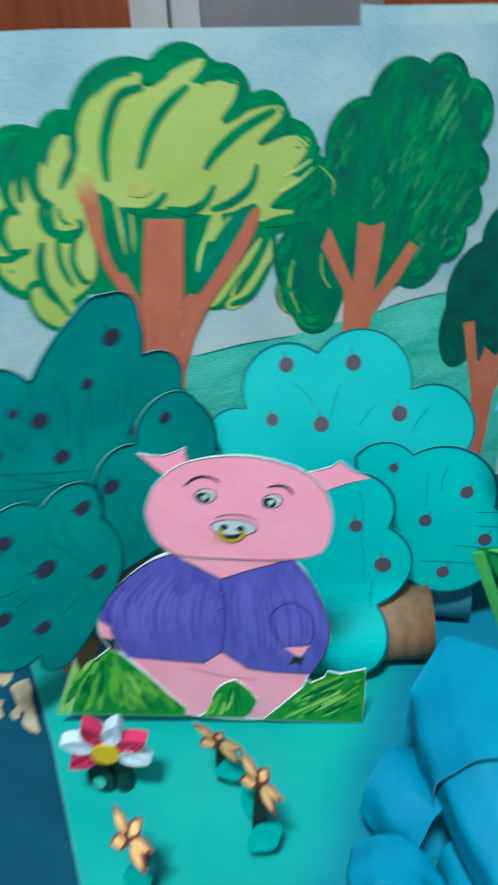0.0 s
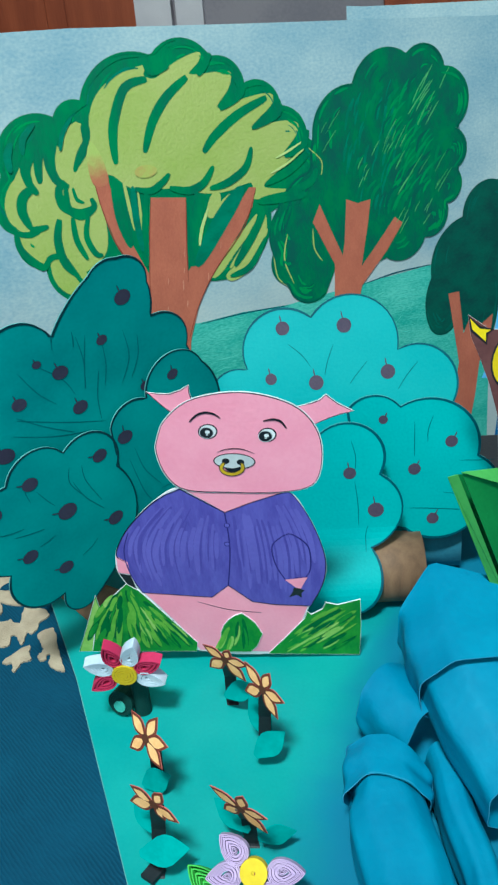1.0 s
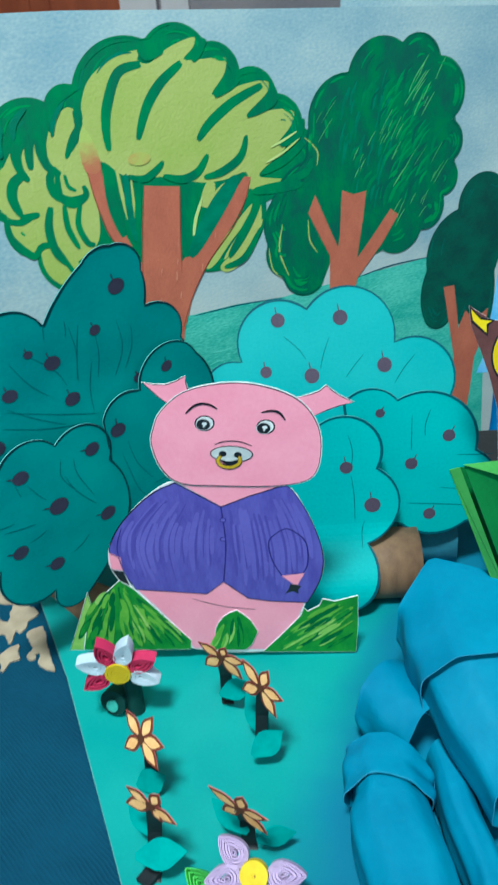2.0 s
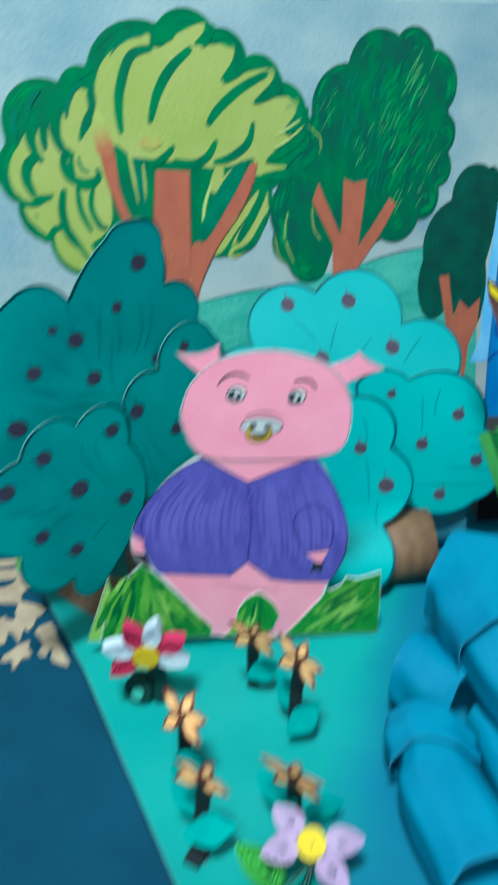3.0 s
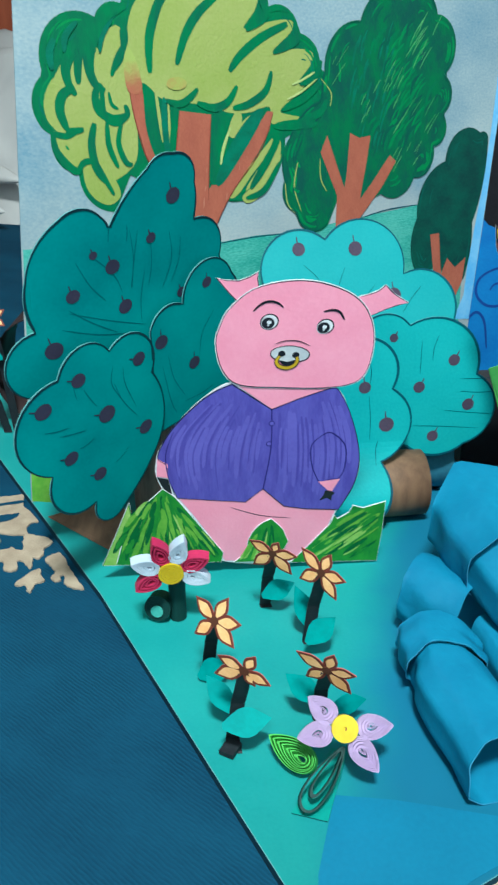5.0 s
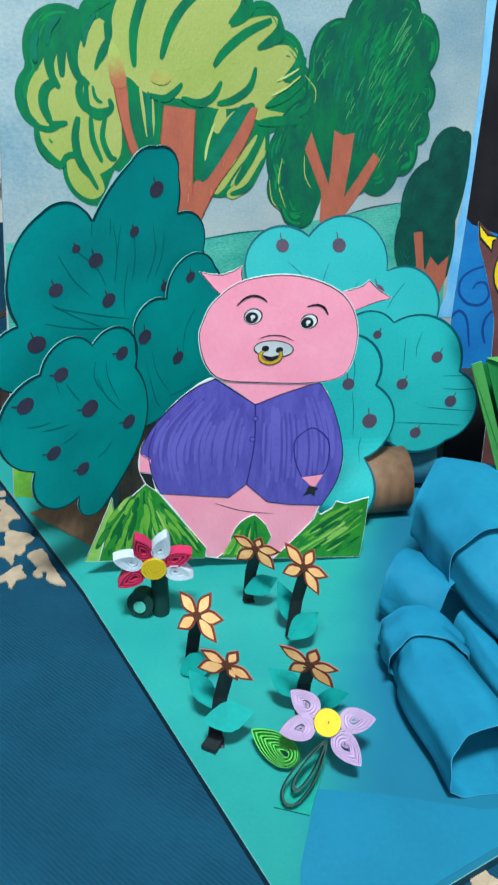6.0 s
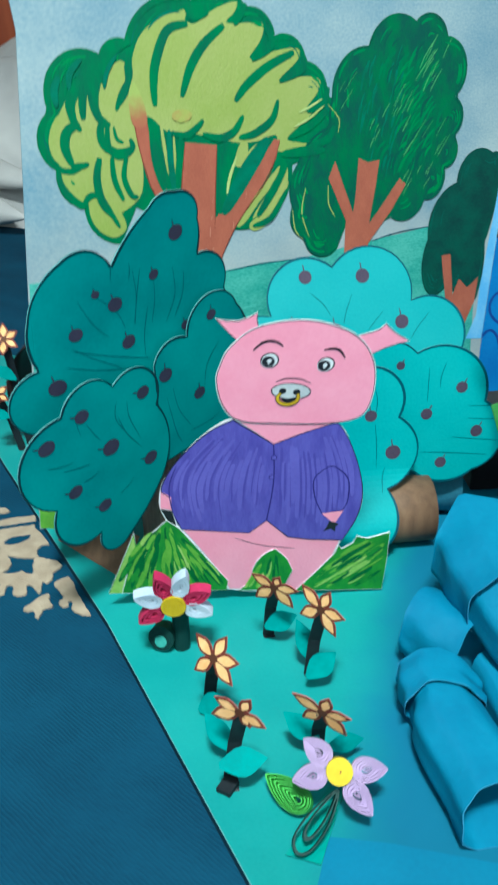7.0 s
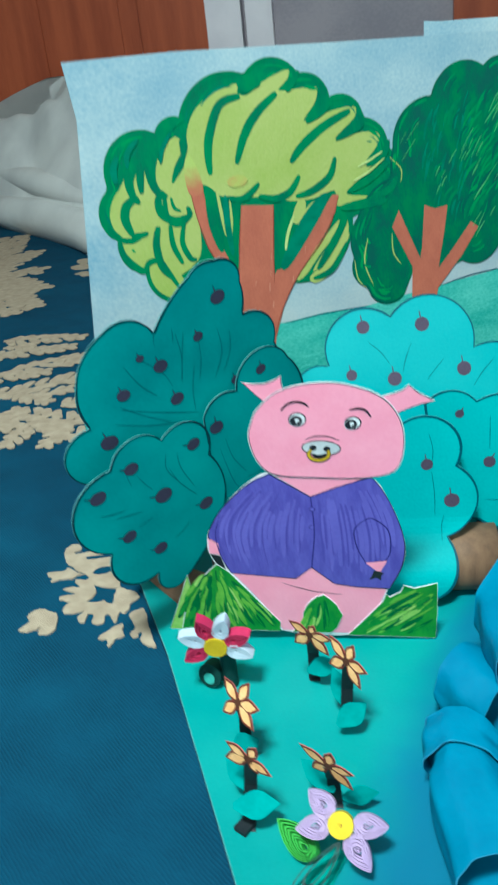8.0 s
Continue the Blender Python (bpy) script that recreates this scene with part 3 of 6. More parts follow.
motif(fronds([(-646, 1309, -509, 1392, 62), (-718, 1456, -654, 1467, 40), (-623, 1183, -482, 1288, 60), (-541, 1187, -480, 1214, 46), (-601, 1207, -503, 1156, 46), (-406, 1065, -555, 1123, 58), (-377, 1006, -482, 1065, 50), (-496, 1077, -504, 986, 46), (-433, 1061, -441, 981, 44), (-718, 1364, -698, 1426, 50), (-566, 1040, -541, 1092, 50), (-668, 1188, -613, 1208, 60), (-736, 1500, -560, 1500, 60), (-700, 1410, -560, 1440, 60), (-560, 1330, -470, 1400, 56), (-690, 1270, -560, 1300, 56), (-520, 1240, -420, 1300, 52), (-620, 1110, -520, 1050, 56), (-470, 1130, -400, 1200, 52)]), [],
      "large cream leaf scroll woven into the teal carpet", False)
motif(fronds([(-1072, 2155, -1199, 2697, 110), (-1072, 2155, -1033, 2413, 110), (-1065, 2141, -900, 2141, 110), (-1055, 2119, -818, 1926, 105), (-1039, 2084, -774, 1756, 100), (-1023, 2050, -808, 1708, 90), (-1082, 2158, -1265, 2674, 105), (-1039, 2084, -966, 1795, 105), (-1072, 2155, -1299, 2432, 105)]), [],
      "cream leaf medallion woven into the teal carpet", False)
motif([(-759, 2135, -810, 2175, 70), (-744, 2081, -763, 2062, 50), (-790, 2196, -819, 2253, 50), (-719, 2074, -730, 2041, 60)], [], "small cream leaf sprig woven into the teal carpet")
motif([(113, 237, 98, 234, 14), (110, 241, 102, 236, 12), (115, 236, 107, 230, 14)], [], "cream leaf scroll woven into the carpet beyond the blue sheet")

# ---- the base sheet ----
base = thing("base_sheet", pose(0, 0, 0), "large green and blue painted card sheet lying on the carpet", "sheet", kind="structure")
bm = bmesh.new()
# The deep side is coloured dark to stand for the shadow along the carpet.
card(bm, poly([(-11.5, 236), (44, 214), (420, 385), (420, 1150), (-470, 1195), (-295, 823), (-140, 521)]), 7.3, 0.0, 0, 1)
ring(bm, poly([(-11.5, 236), (44, 214), (420, 385), (420, 1150), (-470, 1195), (-295, 823), (-140, 521)]), 0.6, 0.12, 2)
part("sheet", bm, (base_sheet_material(), EDGESHADE, CUTEDGE), base)
bm = bmesh.new()
card(bm, poly([(2, 236), (44, 219), (400, 380), (400, 470), (135, 279), (120, 278), (58, 295.5), (22, 302), (4, 250)]), 0.3, 0.35, 0, 0)
part("overlap_sheet", bm, BLUEWASH, base, "second blue sheet lapped over the front corner")


# ---- the painted backdrop ----
def rim_strokes(outline, count, seed, inset, width, level, span=(5, 12), keep=None):
    """Short brush strokes that run along a scalloped outline, a little inside it, in one mesh."""
    rng = random.Random(seed)
    line = outline if area(outline) > 0 else outline[::-1]
    k = len(line)
    bm = bmesh.new()
    for n in range(count):
        i, m, d = rng.randrange(k), rng.randint(*span), rng.uniform(*inset) * MM
        pts = []
        for j in range(i, i + m, max(1, m // 4)):
            q, t = line[j % k], line[(j + 1) % k] - line[j % k - 1]
            t = t.normalized() if t.length > 1e-9 else Vector((1, 0))
            pts.append((q + Vector((-t.y, t.x)) * d * (1 + 0.3 * (j - i) / m)) / MM)
        if all((a - b).length < 9 for a, b in zip(pts, pts[1:])) and (keep is None or keep(pts[0].x, pts[0].y)):
            lay(bm, ribbon(pts, rng.uniform(*width), n=3), level + 0.003 * n)
    return bm


def backdrop():
    ob = thing("painted_backdrop", stand(0.0000, 0.6900, 29.38, 4.04), "tall paper backdrop painted with trees, hill and pale sky", "backdrop")

    def bow(x, y):
        return 0.012 * max(0.0, -x - 0.10) / 0.1 * max(0.0, y - 0.3)

    def put(name, bm, material, label=""):
        bend(bm, bow, 20)
        part(name, bm, material, ob, label)

    def put_each(name, lines, level, material):
        for k, line in enumerate(lines):
            put(name, one(line, level + 0.012 * k), material)

    bm = bmesh.new()
    card(bm, poly([(-227.1, 57.4), (-180.8, 454.1), (-184.4, 496.8), (-95.4, 496.1), (57.5, 489.3), (221.6, 482.9), (354.4, 477.3), (356.0, 456.6), (352.9, 430.1), (351.0, 392.1), (340.6, 312.6), (334.0, 259.0), (322.9, 178.0), (316.0, 125.8), (310.9, 71.3)] + [(300, 4)]), 1.2, 0.0, 0, 0)
    put("sheet", bm, SKY)
    bm = bmesh.new()
    lay(bm, poly([(-200.9, 272.6), (-187.4, 271.7), (-22.3, 255.3), (19.6, 256.6), (65.6, 254.3), (108.0, 256.8), (152.0, 259.3), (224.5, 262.8), (287.2, 262.0)] + [(300, 200), (296, 6)] + [(-224.7, 66.7)]), 0.3)
    put("painted_hill", bm, HILL, "green crayon hillside")
    rng = random.Random(2)
    for k in range(70):
        x, y = rng.uniform(-20, 270), rng.uniform(180, 285)
        if y < 222 + 0.20 * x:
            put("hill_hatch", one(ribbon([(x, y), (x + 9, y + rng.uniform(-1, 3)), (x + rng.uniform(14, 26), y + rng.uniform(0, 7))], rng.uniform(0.6, 1.4)), 0.36 + 0.001 * k), HATCH)
    bm = bmesh.new()
    lay(bm, ribbon([(-22.4, 254.3), (19.4, 255.6), (65.6, 253.8)], 1.2), 0.5)
    lay(bm, ribbon([(148.8, 258.3), (184.5, 262.7), (227.9, 263.3)], 1.2), 0.51)
    put("hill_line", bm, TEALINK)
    bm = bmesh.new()
    lay(bm, poly([(355.1, 456.6), (352.0, 430.1), (350.1, 392.1), (339.7, 312.7), (333.1, 259.1), (321.9, 178.1), (315.2, 124.6), (289.3, 129.1), (304.2, 154.5), (308.0, 186.5), (316.3, 229.8), (324.1, 266.0), (332.9, 324.7), (338.4, 375.7), (340.2, 456.2)]), 0.45)
    put("edge_band", bm, EDGEBLUE, "pale blue painted band along the edge")
    put("painted_verge", one(poly([(-223.0, 88.5), (-187.0, 78.7), (-191.6, 45.0), (-226.6, 58.7)]), 0.5), GRASSLIGHT, "lime green strip along the foot")
    # the tree with the lime crown
    crown = arcs([(-118.2, 293.0, 0.22), (-146.3, 327.1, 0.3), (-163.3, 354.6, 0.3), (-165.8, 398.5, 0.34), (-118.9, 437.1, 0.2), (-96.1, 446.7, 0.22), (-34.1, 473.1, 0.26), (15.6, 468.5, 0.22), (43.7, 446.3, 0.26), (75.5, 425.7, 0.2), (98.8, 397.0, 0.15), (113.7, 363.5, 0), (95.5, 353.9, 0), (57.3, 339.9, 0.22), (0.4, 289.1, 0.1), (-21.4, 299.1, 0), (-74.4, 306.4, 0), (-101.4, 320.7, 0)])
    put("tree_crown", one(crown, 0.6), DARKLEAF, "dark green outline of a lime tree crown")
    put("crown_brushwork", rim_strokes(crown, 90, 11, (4, 13), (1.0, 2.6), 0.62), LITLEAF)
    put("crown_brushwork", rim_strokes(crown, 70, 12, (5, 16), (0.8, 2.2), 0.64), TEALLEAF)
    put("crown_rim", rim_strokes(crown, 90, 13, (0.8, 4.0), (1.4, 3.2), 0.66, (6, 14)), DARKLEAF)
    put("crown_light", one(curve([(-92.4, 420.3), (-91.3, 432.6), (-83.2, 448.2), (-67.4, 459.7), (-49.5, 465.2), (-39.1, 466.0), (-42.0, 459.4), (-33.0, 456.4), (-19.6, 464.4), (-2.5, 470.7), (7.5, 471.8), (5.2, 465.1), (-3.9, 457.0), (11.9, 456.2), (26.1, 456.7), (32.6, 453.9), (28.7, 442.8), (16.8, 430.1), (27.2, 430.8), (43.3, 434.5), (61.2, 436.3), (69.1, 433.8), (65.7, 425.8), (46.2, 411.6), (59.2, 412.3), (77.5, 413.1), (90.5, 409.3), (86.5, 398.6), (72.5, 385.3), (82.1, 384.1), (66.7, 372.8), (57.2, 367.1), (53.6, 361.2), (76.6, 356.1), (57.9, 352.9), (41.6, 353.3), (40.6, 366.8), (20.3, 363.2), (0.9, 363.4), (-17.6, 367.9), (-33.9, 372.3), (-64.6, 376.5), (-80.1, 388.9), (-94.9, 393.7), (-99.5, 408.5)], n=4), 0.75), LIME, "lime green crayon leaves")
    # lime crayon between the dark curls of the crown's side
    put_each("crown_light", [
        curve([(-128.0, 428.6), (-137.0, 419.1), (-151.8, 403.5), (-162.9, 386.3), (-166.4, 371.6), (-163.0, 361.5), (-160.2, 347.0), (-147.6, 335.2), (-143.3, 326.0), (-134.2, 311.7), (-120.8, 315.3), (-98.4, 326.9), (-92.0, 345.0), (-92.0, 378.0), (-94.0, 400.0), (-98.3, 430.0), (-111.0, 426.7), (-118.0, 414.0), (-124.5, 426.5)], n=3),
        curve([(-160, 394), (-168, 380), (-167, 366), (-160, 360), (-150, 364), (-146, 380), (-150, 396)], n=4)], 0.78, LIME)
    put_each("crown_light", [
        curve([(-162, 351), (-163, 342), (-157, 333), (-147, 330), (-140, 338), (-142, 351), (-151, 356)], n=4),
        curve([(-143, 325), (-141, 313), (-133, 303), (-122, 299), (-112, 306), (-118, 322), (-131, 331)], n=4),
        curve([(7.9, 293.2), (25.3, 305.2), (39.7, 323.3), (50.6, 339.2), (51.0, 325.4), (42.6, 306.9), (26.9, 291.2), (12.6, 286.6)], n=4),
        curve([(-6.6, 292.7), (5.4, 309.5), (21.4, 322.5), (43.0, 340.4), (35.4, 326.0), (19.1, 311.1), (3.6, 295.6)], n=4)], 0.805, LIME)
    put_each("crown_light", [
        ribbon([(-72.0, 386.0), (-70.6, 366.0), (-69.0, 344.0)], 3), ribbon([(-61.0, 376.0), (-62.0, 352.0), (-64.0, 330.0)], 2.4), ribbon([(8.0, 364.0), (4.0, 354.0), (-2.0, 344.0)], 11), ribbon([(22.0, 360.0), (12.0, 352.0), (2.0, 342.0)], 7),
        ribbon([(46.0, 334.0), (30.0, 316.0), (12.0, 298.0)], 5), ribbon([(52.0, 326.0), (40.0, 308.0), (20.0, 294.0)], 3)], 0.865, LIME)
    # broad dark green marker strokes over the crayon
    put_each("crown_stroke", [ribbon(line, w, (0.5, 0.35)) for line, w in (
        ([(-40.0, 456.5), (-58.9, 451.9), (-71.1, 430.5), (-75.0, 414.1), (-75.5, 397.0)], 8), ([(-6.5, 455.0), (-26.4, 441.4), (-40.5, 424.5), (-50.5, 402.6)], 8), ([(62.6, 432.9), (34.8, 422.4), (12.2, 408.5), (0.2, 396.5)], 8),
        ([(-93.6, 420.4), (-102.8, 408.9), (-109.9, 395.6)], 5), ([(-96.1, 443.5), (-110.7, 437.4), (-120.6, 424.8), (-126.8, 409.0), (-126.6, 395.5)], 9), ([(-118.7, 389.7), (-125.1, 383.4), (-123.8, 371.6), (-112.9, 364.7), (-100.0, 366.6)], 7),
        ([(-113.7, 384.1), (-112.1, 375.2), (-106.6, 371.4)], 3), ([(-166, 357), (-153, 354), (-141, 359)], 5), ([(-91.6, 445.0), (-108.3, 440.2), (-120.6, 428.5), (-128.4, 408.2), (-125.2, 391.6), (-116.4, 384.9)], 8))], 0.960, DARKLEAF)
    put_each("crown_stroke", [ribbon(line, w, (0.5, 0.35)) for line, w in (
        ([(-97.6, 428.6), (-97.8, 412.6), (-109.4, 397.8)], 5), ([(-123.1, 430.1), (-135.9, 409.2), (-138.3, 390.7)], 7), ([(-119.2, 385.3), (-119.6, 368.6), (-110.5, 361.6), (-99.5, 367.1), (-100.6, 374.3)], 6),
        ([(-147.9, 405.3), (-146.6, 391.8), (-141.4, 382.9)], 6), ([(-147, 328), (-140, 334), (-131, 333)], 5), ([(-130, 332), (-124, 318), (-118, 306)], 4),
        ([(-121.3, 435.8), (-130.9, 424.6), (-143.1, 411.0), (-147.7, 400.5), (-145.5, 386.2)], 9), ([(-142.9, 388.7), (-152.9, 383.0), (-156.2, 372.0), (-152.0, 358.4)], 8), ([(-153.3, 358.0), (-145.6, 357.3), (-138.2, 358.0)], 5))], 1.068, DARKLEAF)
    put_each("crown_stroke", [ribbon(line, w, (0.5, 0.35)) for line, w in (
        ([(-164.3, 356.2), (-162.6, 342.4), (-148.8, 327.4), (-142.3, 334.8)], 6), ([(-128.8, 362.1), (-133.2, 346.5), (-131.0, 327.9), (-122.4, 315.6)], 7), ([(-118.1, 361.9), (-118.1, 344.0), (-111.9, 327.1)], 5),
        ([(-105.3, 361.5), (-109.6, 345.7), (-104.7, 331.1), (-98.7, 328.5)], 5), ([(-40.3, 469.8), (-35.4, 461.3), (-20.3, 464.4)], 6), ([(15.9, 470.4), (8.5, 460.7), (3.1, 455.3)], 6),
        ([(34.0, 454.3), (39.7, 439.5), (18.9, 428.1)], 7), ([(70.2, 433.7), (71.7, 420.1), (46.1, 410.4)], 7), ([(98.9, 403.4), (92.4, 390.1), (74.6, 384.4)], 7))], 1.176, DARKLEAF)
    put_each("crown_fringe", [ribbon(line, w, (0.3, 0.3)) for line, w in (
        ([(97.9, 383.1), (77.0, 371.4), (53.8, 363.7)], 7), ([(77.0, 355.4), (97.3, 359.1), (106.0, 370.3)], 7), ([(44.9, 350.2), (70.4, 350.5), (93.3, 349.8)], 9),
        ([(44.0, 395.8), (36.7, 379.8), (18.3, 369.8), (1.7, 367.4)], 7), ([(7.3, 385.0), (-3.1, 372.6), (-17.5, 368.5), (-33.8, 373.1)], 7), ([(-32.1, 384.1), (-39.8, 377.6), (-50.5, 373.0), (-64.3, 376.4)], 6),
        ([(-80.4, 387.4), (-79.5, 356.1), (-74.1, 330.6)], 8), ([(-54.4, 373.0), (-60.4, 340.9), (-63.0, 312.9)], 6), ([(-9.3, 365.8), (-15.7, 340.1), (-23.1, 305.9)], 13), ([(50.6, 341.3), (33.9, 319.3), (16.5, 298.9)], 8), ([(49.7, 319.4), (31.2, 296.3), (11.1, 291.1)], 6))], 1.2, DARKLEAF)
    put_each("crown_stroke", [ribbon([(-65.2, 378.6), (-66.2, 354.1), (-64.9, 325.9)], 6), ribbon([(32.0, 364.8), (8.3, 339.6), (-19.0, 305.1)], 15), ribbon([(-153.8, 422.5), (-158.8, 412.9), (-158.7, 401.1)], 6), ribbon([(-134.0, 433.9), (-144.5, 424.3), (-147.0, 412.7)], 5), ribbon([(-104.6, 435.8), (-114.2, 424.0), (-118.1, 412.1)], 4)], 1.36, TEALLEAF)
    put_each("crown_glow", [ribbon([(66.0, 384.0), (78.0, 388.0), (92.0, 394.0)], 2), ribbon([(60.0, 372.0), (76.0, 378.0), (94.0, 388.0)], 2), ribbon([(-2.0, 352.0), (-10.0, 336.0), (-14.0, 322.0)], 3)], 1.46, PALELIME)
    bm = bmesh.new()
    lay(bm, poly([(-51.2, 367.7), (-20.8, 363.3), (-25.3, 326.5), (-27.2, 302.6), (-22.9, 306.8), (-3.0, 327.6), (19.3, 343.3), (38.0, 363.4), (44.4, 362.5), (39.4, 347.5), (25.5, 327.9), (-2.6, 299.2), (-21.6, 271.6), (-33.2, 243.1), (-38.8, 212.5), (-74.2, 220.9), (-71.3, 251.3), (-66.0, 290.2), (-76.8, 315.4), (-86.4, 336.7), (-93.2, 364.9), (-95.7, 389.4), (-84.3, 387.8), (-82.0, 361.0), (-73.5, 334.5), (-62.3, 306.1)]), 1.15)
    put("tree_trunk", bm, BARK, "brown crayon trunk with two limbs")
    bm = bmesh.new()
    for k, line in enumerate(([(-20.8, 363.3), (-25.3, 326.5), (-28.6, 293.0)], [(44.2, 361.1), (28.5, 329.8), (-2.8, 298.2), (-23.0, 269.3), (-34.8, 243.4)], [(-95.9, 388.1), (-93.2, 364.9), (-86.5, 335.8), (-73.6, 311.0)], [(-51.2, 367.7), (-58.8, 327.4), (-67.1, 270.7)])):
        lay(bm, ribbon(line, 0.9), 1.25 + 0.01 * k)
    put("trunk_line", bm, RUST)
    rng = random.Random(31)
    put_each("chalk_streak", [ribbon([(x, y), (x - 0.5, y - h / 2), (x - 1.2, y - h)], rng.uniform(0.5, 1.2)) for x, y, h in ((-28.0, 322.0, 7), (-30.5, 306.0, 5), (-33.0, 296.0, 9), (-31.5, 278.0, 6), (-38.0, 262.0, 8), (-46.0, 300.0, 5), (-50.0, 276.0, 6), (-42.0, 246.0, 7), (6.0, 322.0, 6), (-9.0, 298.0, 7))], 1.33, CHALK)
    put_each("limb_smudge", [curve([(-93.0, 416.0), (-98.5, 404.0), (-96.5, 384.0), (-84.5, 384.0), (-86.0, 402.0)], n=6)], 1.345, limb_fade_material())
    put("limb_smudge", one(oval(-52.0, 388.5, 9.5, 5.0), 1.342), RUBBED)
    # the dark round tree
    crown = arcs([(106.2, 257.1, 0.3), (67.4, 272.5, 0.25), (55.0, 303.1, 0.15), (61.7, 339.3, 0.12), (98.7, 370.3, 0.05), (103.3, 395.8, 0.22), (146.4, 436.1, 0.25), (204.0, 455.8, 0.3), (245.5, 442.2, 0.38), (257.6, 387.4, 0.34), (258.5, 350.5, 0.34), (247.3, 319.3, 0.28), (219.9, 291.2, 0.24), (174.9, 279.2, 0), (154.1, 273.1, 0), (138.2, 261.9, 0), (119.2, 281.5, 0)])
    put("tree_crown", one(crown, 0.95), DEEPLEAF, "deep green scalloped tree crown")
    put("crown_brushwork", rim_strokes(crown, 110, 14, (3, 17), (1.2, 3.0), 0.955), LITLEAF)
    put("crown_brushwork", rim_strokes(crown, 60, 15, (8, 22), (1.0, 2.4), 0.975), RIMLEAF)
    rng = random.Random(21)
    for name, mat, count, x_lo, x_hi, tilt in (("crown_brushwork", LITLEAF, 46, -10, 42, 0.75), ("crown_brushwork", TEALLEAF, 40, -50, 6, 0.3)):
        bm = bmesh.new()
        for n in range(count):
            x, y, s = 183.1 + rng.uniform(x_lo, x_hi), 369.3 + rng.uniform(-52, 48), rng.uniform(12, 26)
            lay(bm, ribbon([(x, y), (x + s * tilt * 0.4, y + s * 0.5), (x + s * tilt, y + s * 0.85)], rng.uniform(1.2, 3.2), n=3), 0.985 + 0.0004 * n)
        put(name, bm, mat)
    put("crown_rim", rim_strokes(crown, 70, 17, (0.5, 2.0), (0.8, 1.8), 1.05, (6, 14)), RIMLEAF)
    bm = bmesh.new()
    lay(bm, poly([(133.8, 339.5), (145.5, 334.3), (159.7, 335.7), (155.2, 312.2), (150.2, 292.0), (146.7, 276.6), (162.8, 292.0), (185.6, 315.8), (194.3, 309.2), (175.2, 285.6), (145.5, 257.3), (137.3, 228.9), (113.6, 233.7), (117.4, 282.9), (97.5, 324.4), (105.8, 339.1), (114.2, 318.7), (126.5, 289.7), (129.2, 300.8)]), 1.2)
    put("tree_trunk", bm, BARK, "brown crayon trunk with two limbs")
    rng = random.Random(4)
    marks = []
    for cx, cy, wx, wy, count in ((224, 410, 18, 20, 13), (196, 390, 20, 18, 8), (162, 364, 16, 18, 6), (212, 346, 26, 16, 10), (206, 308, 20, 12, 7), (118, 388, 10, 14, 3)):
        for k in range(count):
            x, y, size, w = cx + rng.uniform(-wx, wx), cy + rng.uniform(-wy, wy), rng.uniform(8, 26), rng.uniform(0.4, 0.95)
            dx, dy = size * rng.uniform(0.45, 0.75), size * 0.78
            marks.append(ribbon([(x, y), (x + dx * 0.5 - 0.5, y + dy * 0.5), (x + dx, y + dy)], w))
    put_each("crown_scratch", marks, 1.1, GLINT)
    marks = []
    for k in range(40):
        a, r = rng.uniform(0, 6.28), rng.uniform(0.1, 0.9) ** 0.6
        cx, cy = 183.1 + 60 * r * math.cos(a) * 0.9, 369.3 + 78 * r * math.sin(a) * 0.85
        s = rng.uniform(14, 30)
        marks.append(ribbon([(cx, cy), (cx + s * 0.25 - 2, cy + s * 0.5), (cx + s * 0.55, cy + s * 0.8)], rng.uniform(2, 4.5)))
    put_each("crown_stroke", marks[::2], 1.02, DARKLEAF)
    put_each("crown_stroke", marks[1::4], 1.04, RIMLEAF)
    put_each("crown_scratch", [ribbon([(70.9, 318.1), (65.8, 296.1), (73.4, 272.9)], 1.4), ribbon([(97.1, 318.9), (97.3, 301.0), (104.5, 288.3)], 1.4), ribbon([(55.3, 300.5), (57.8, 281.1), (68.4, 270.7)], 1.2), ribbon([(98.7, 388.4), (110.7, 376.0), (109.7, 364.1)], 1.2)], 1.15, LIME)
    # the pine-green tree at the sheet's edge
    crown = arcs([(222.5, 200.6, 0.12), (226.3, 249.8, 0.2), (265.0, 303.8, 0.3), (316.3, 329.3, 0.25), (329.6, 322.4, 0.06), (311.6, 235.3, 0.06), (305.0, 180.9, 0.3), (286.6, 172.7, 0.2), (272.3, 186.8, 0.2), (257.3, 200.4, 0.35)])
    put("tree_crown", one(crown, 0.8), PINELEAF, "pine green tree crown")
    put("crown_brushwork", rim_strokes(crown, 60, 16, (2, 16), (1.0, 2.6), 0.82), TEALPINE)
    bm = bmesh.new()
    lay(bm, poly([(246.6, 230.1), (260.0, 229.9), (265.4, 184.5), (274.2, 200.9), (287.4, 189.0), (303.7, 197.9), (299.5, 171.0), (286.1, 148.8), (280.1, 111.5), (273.9, 85.3), (245.2, 92.8), (254.6, 130.7), (259.3, 154.9)]), 1.0)
    put("tree_trunk", bm, BARK, "brown crayon trunk")


backdrop()


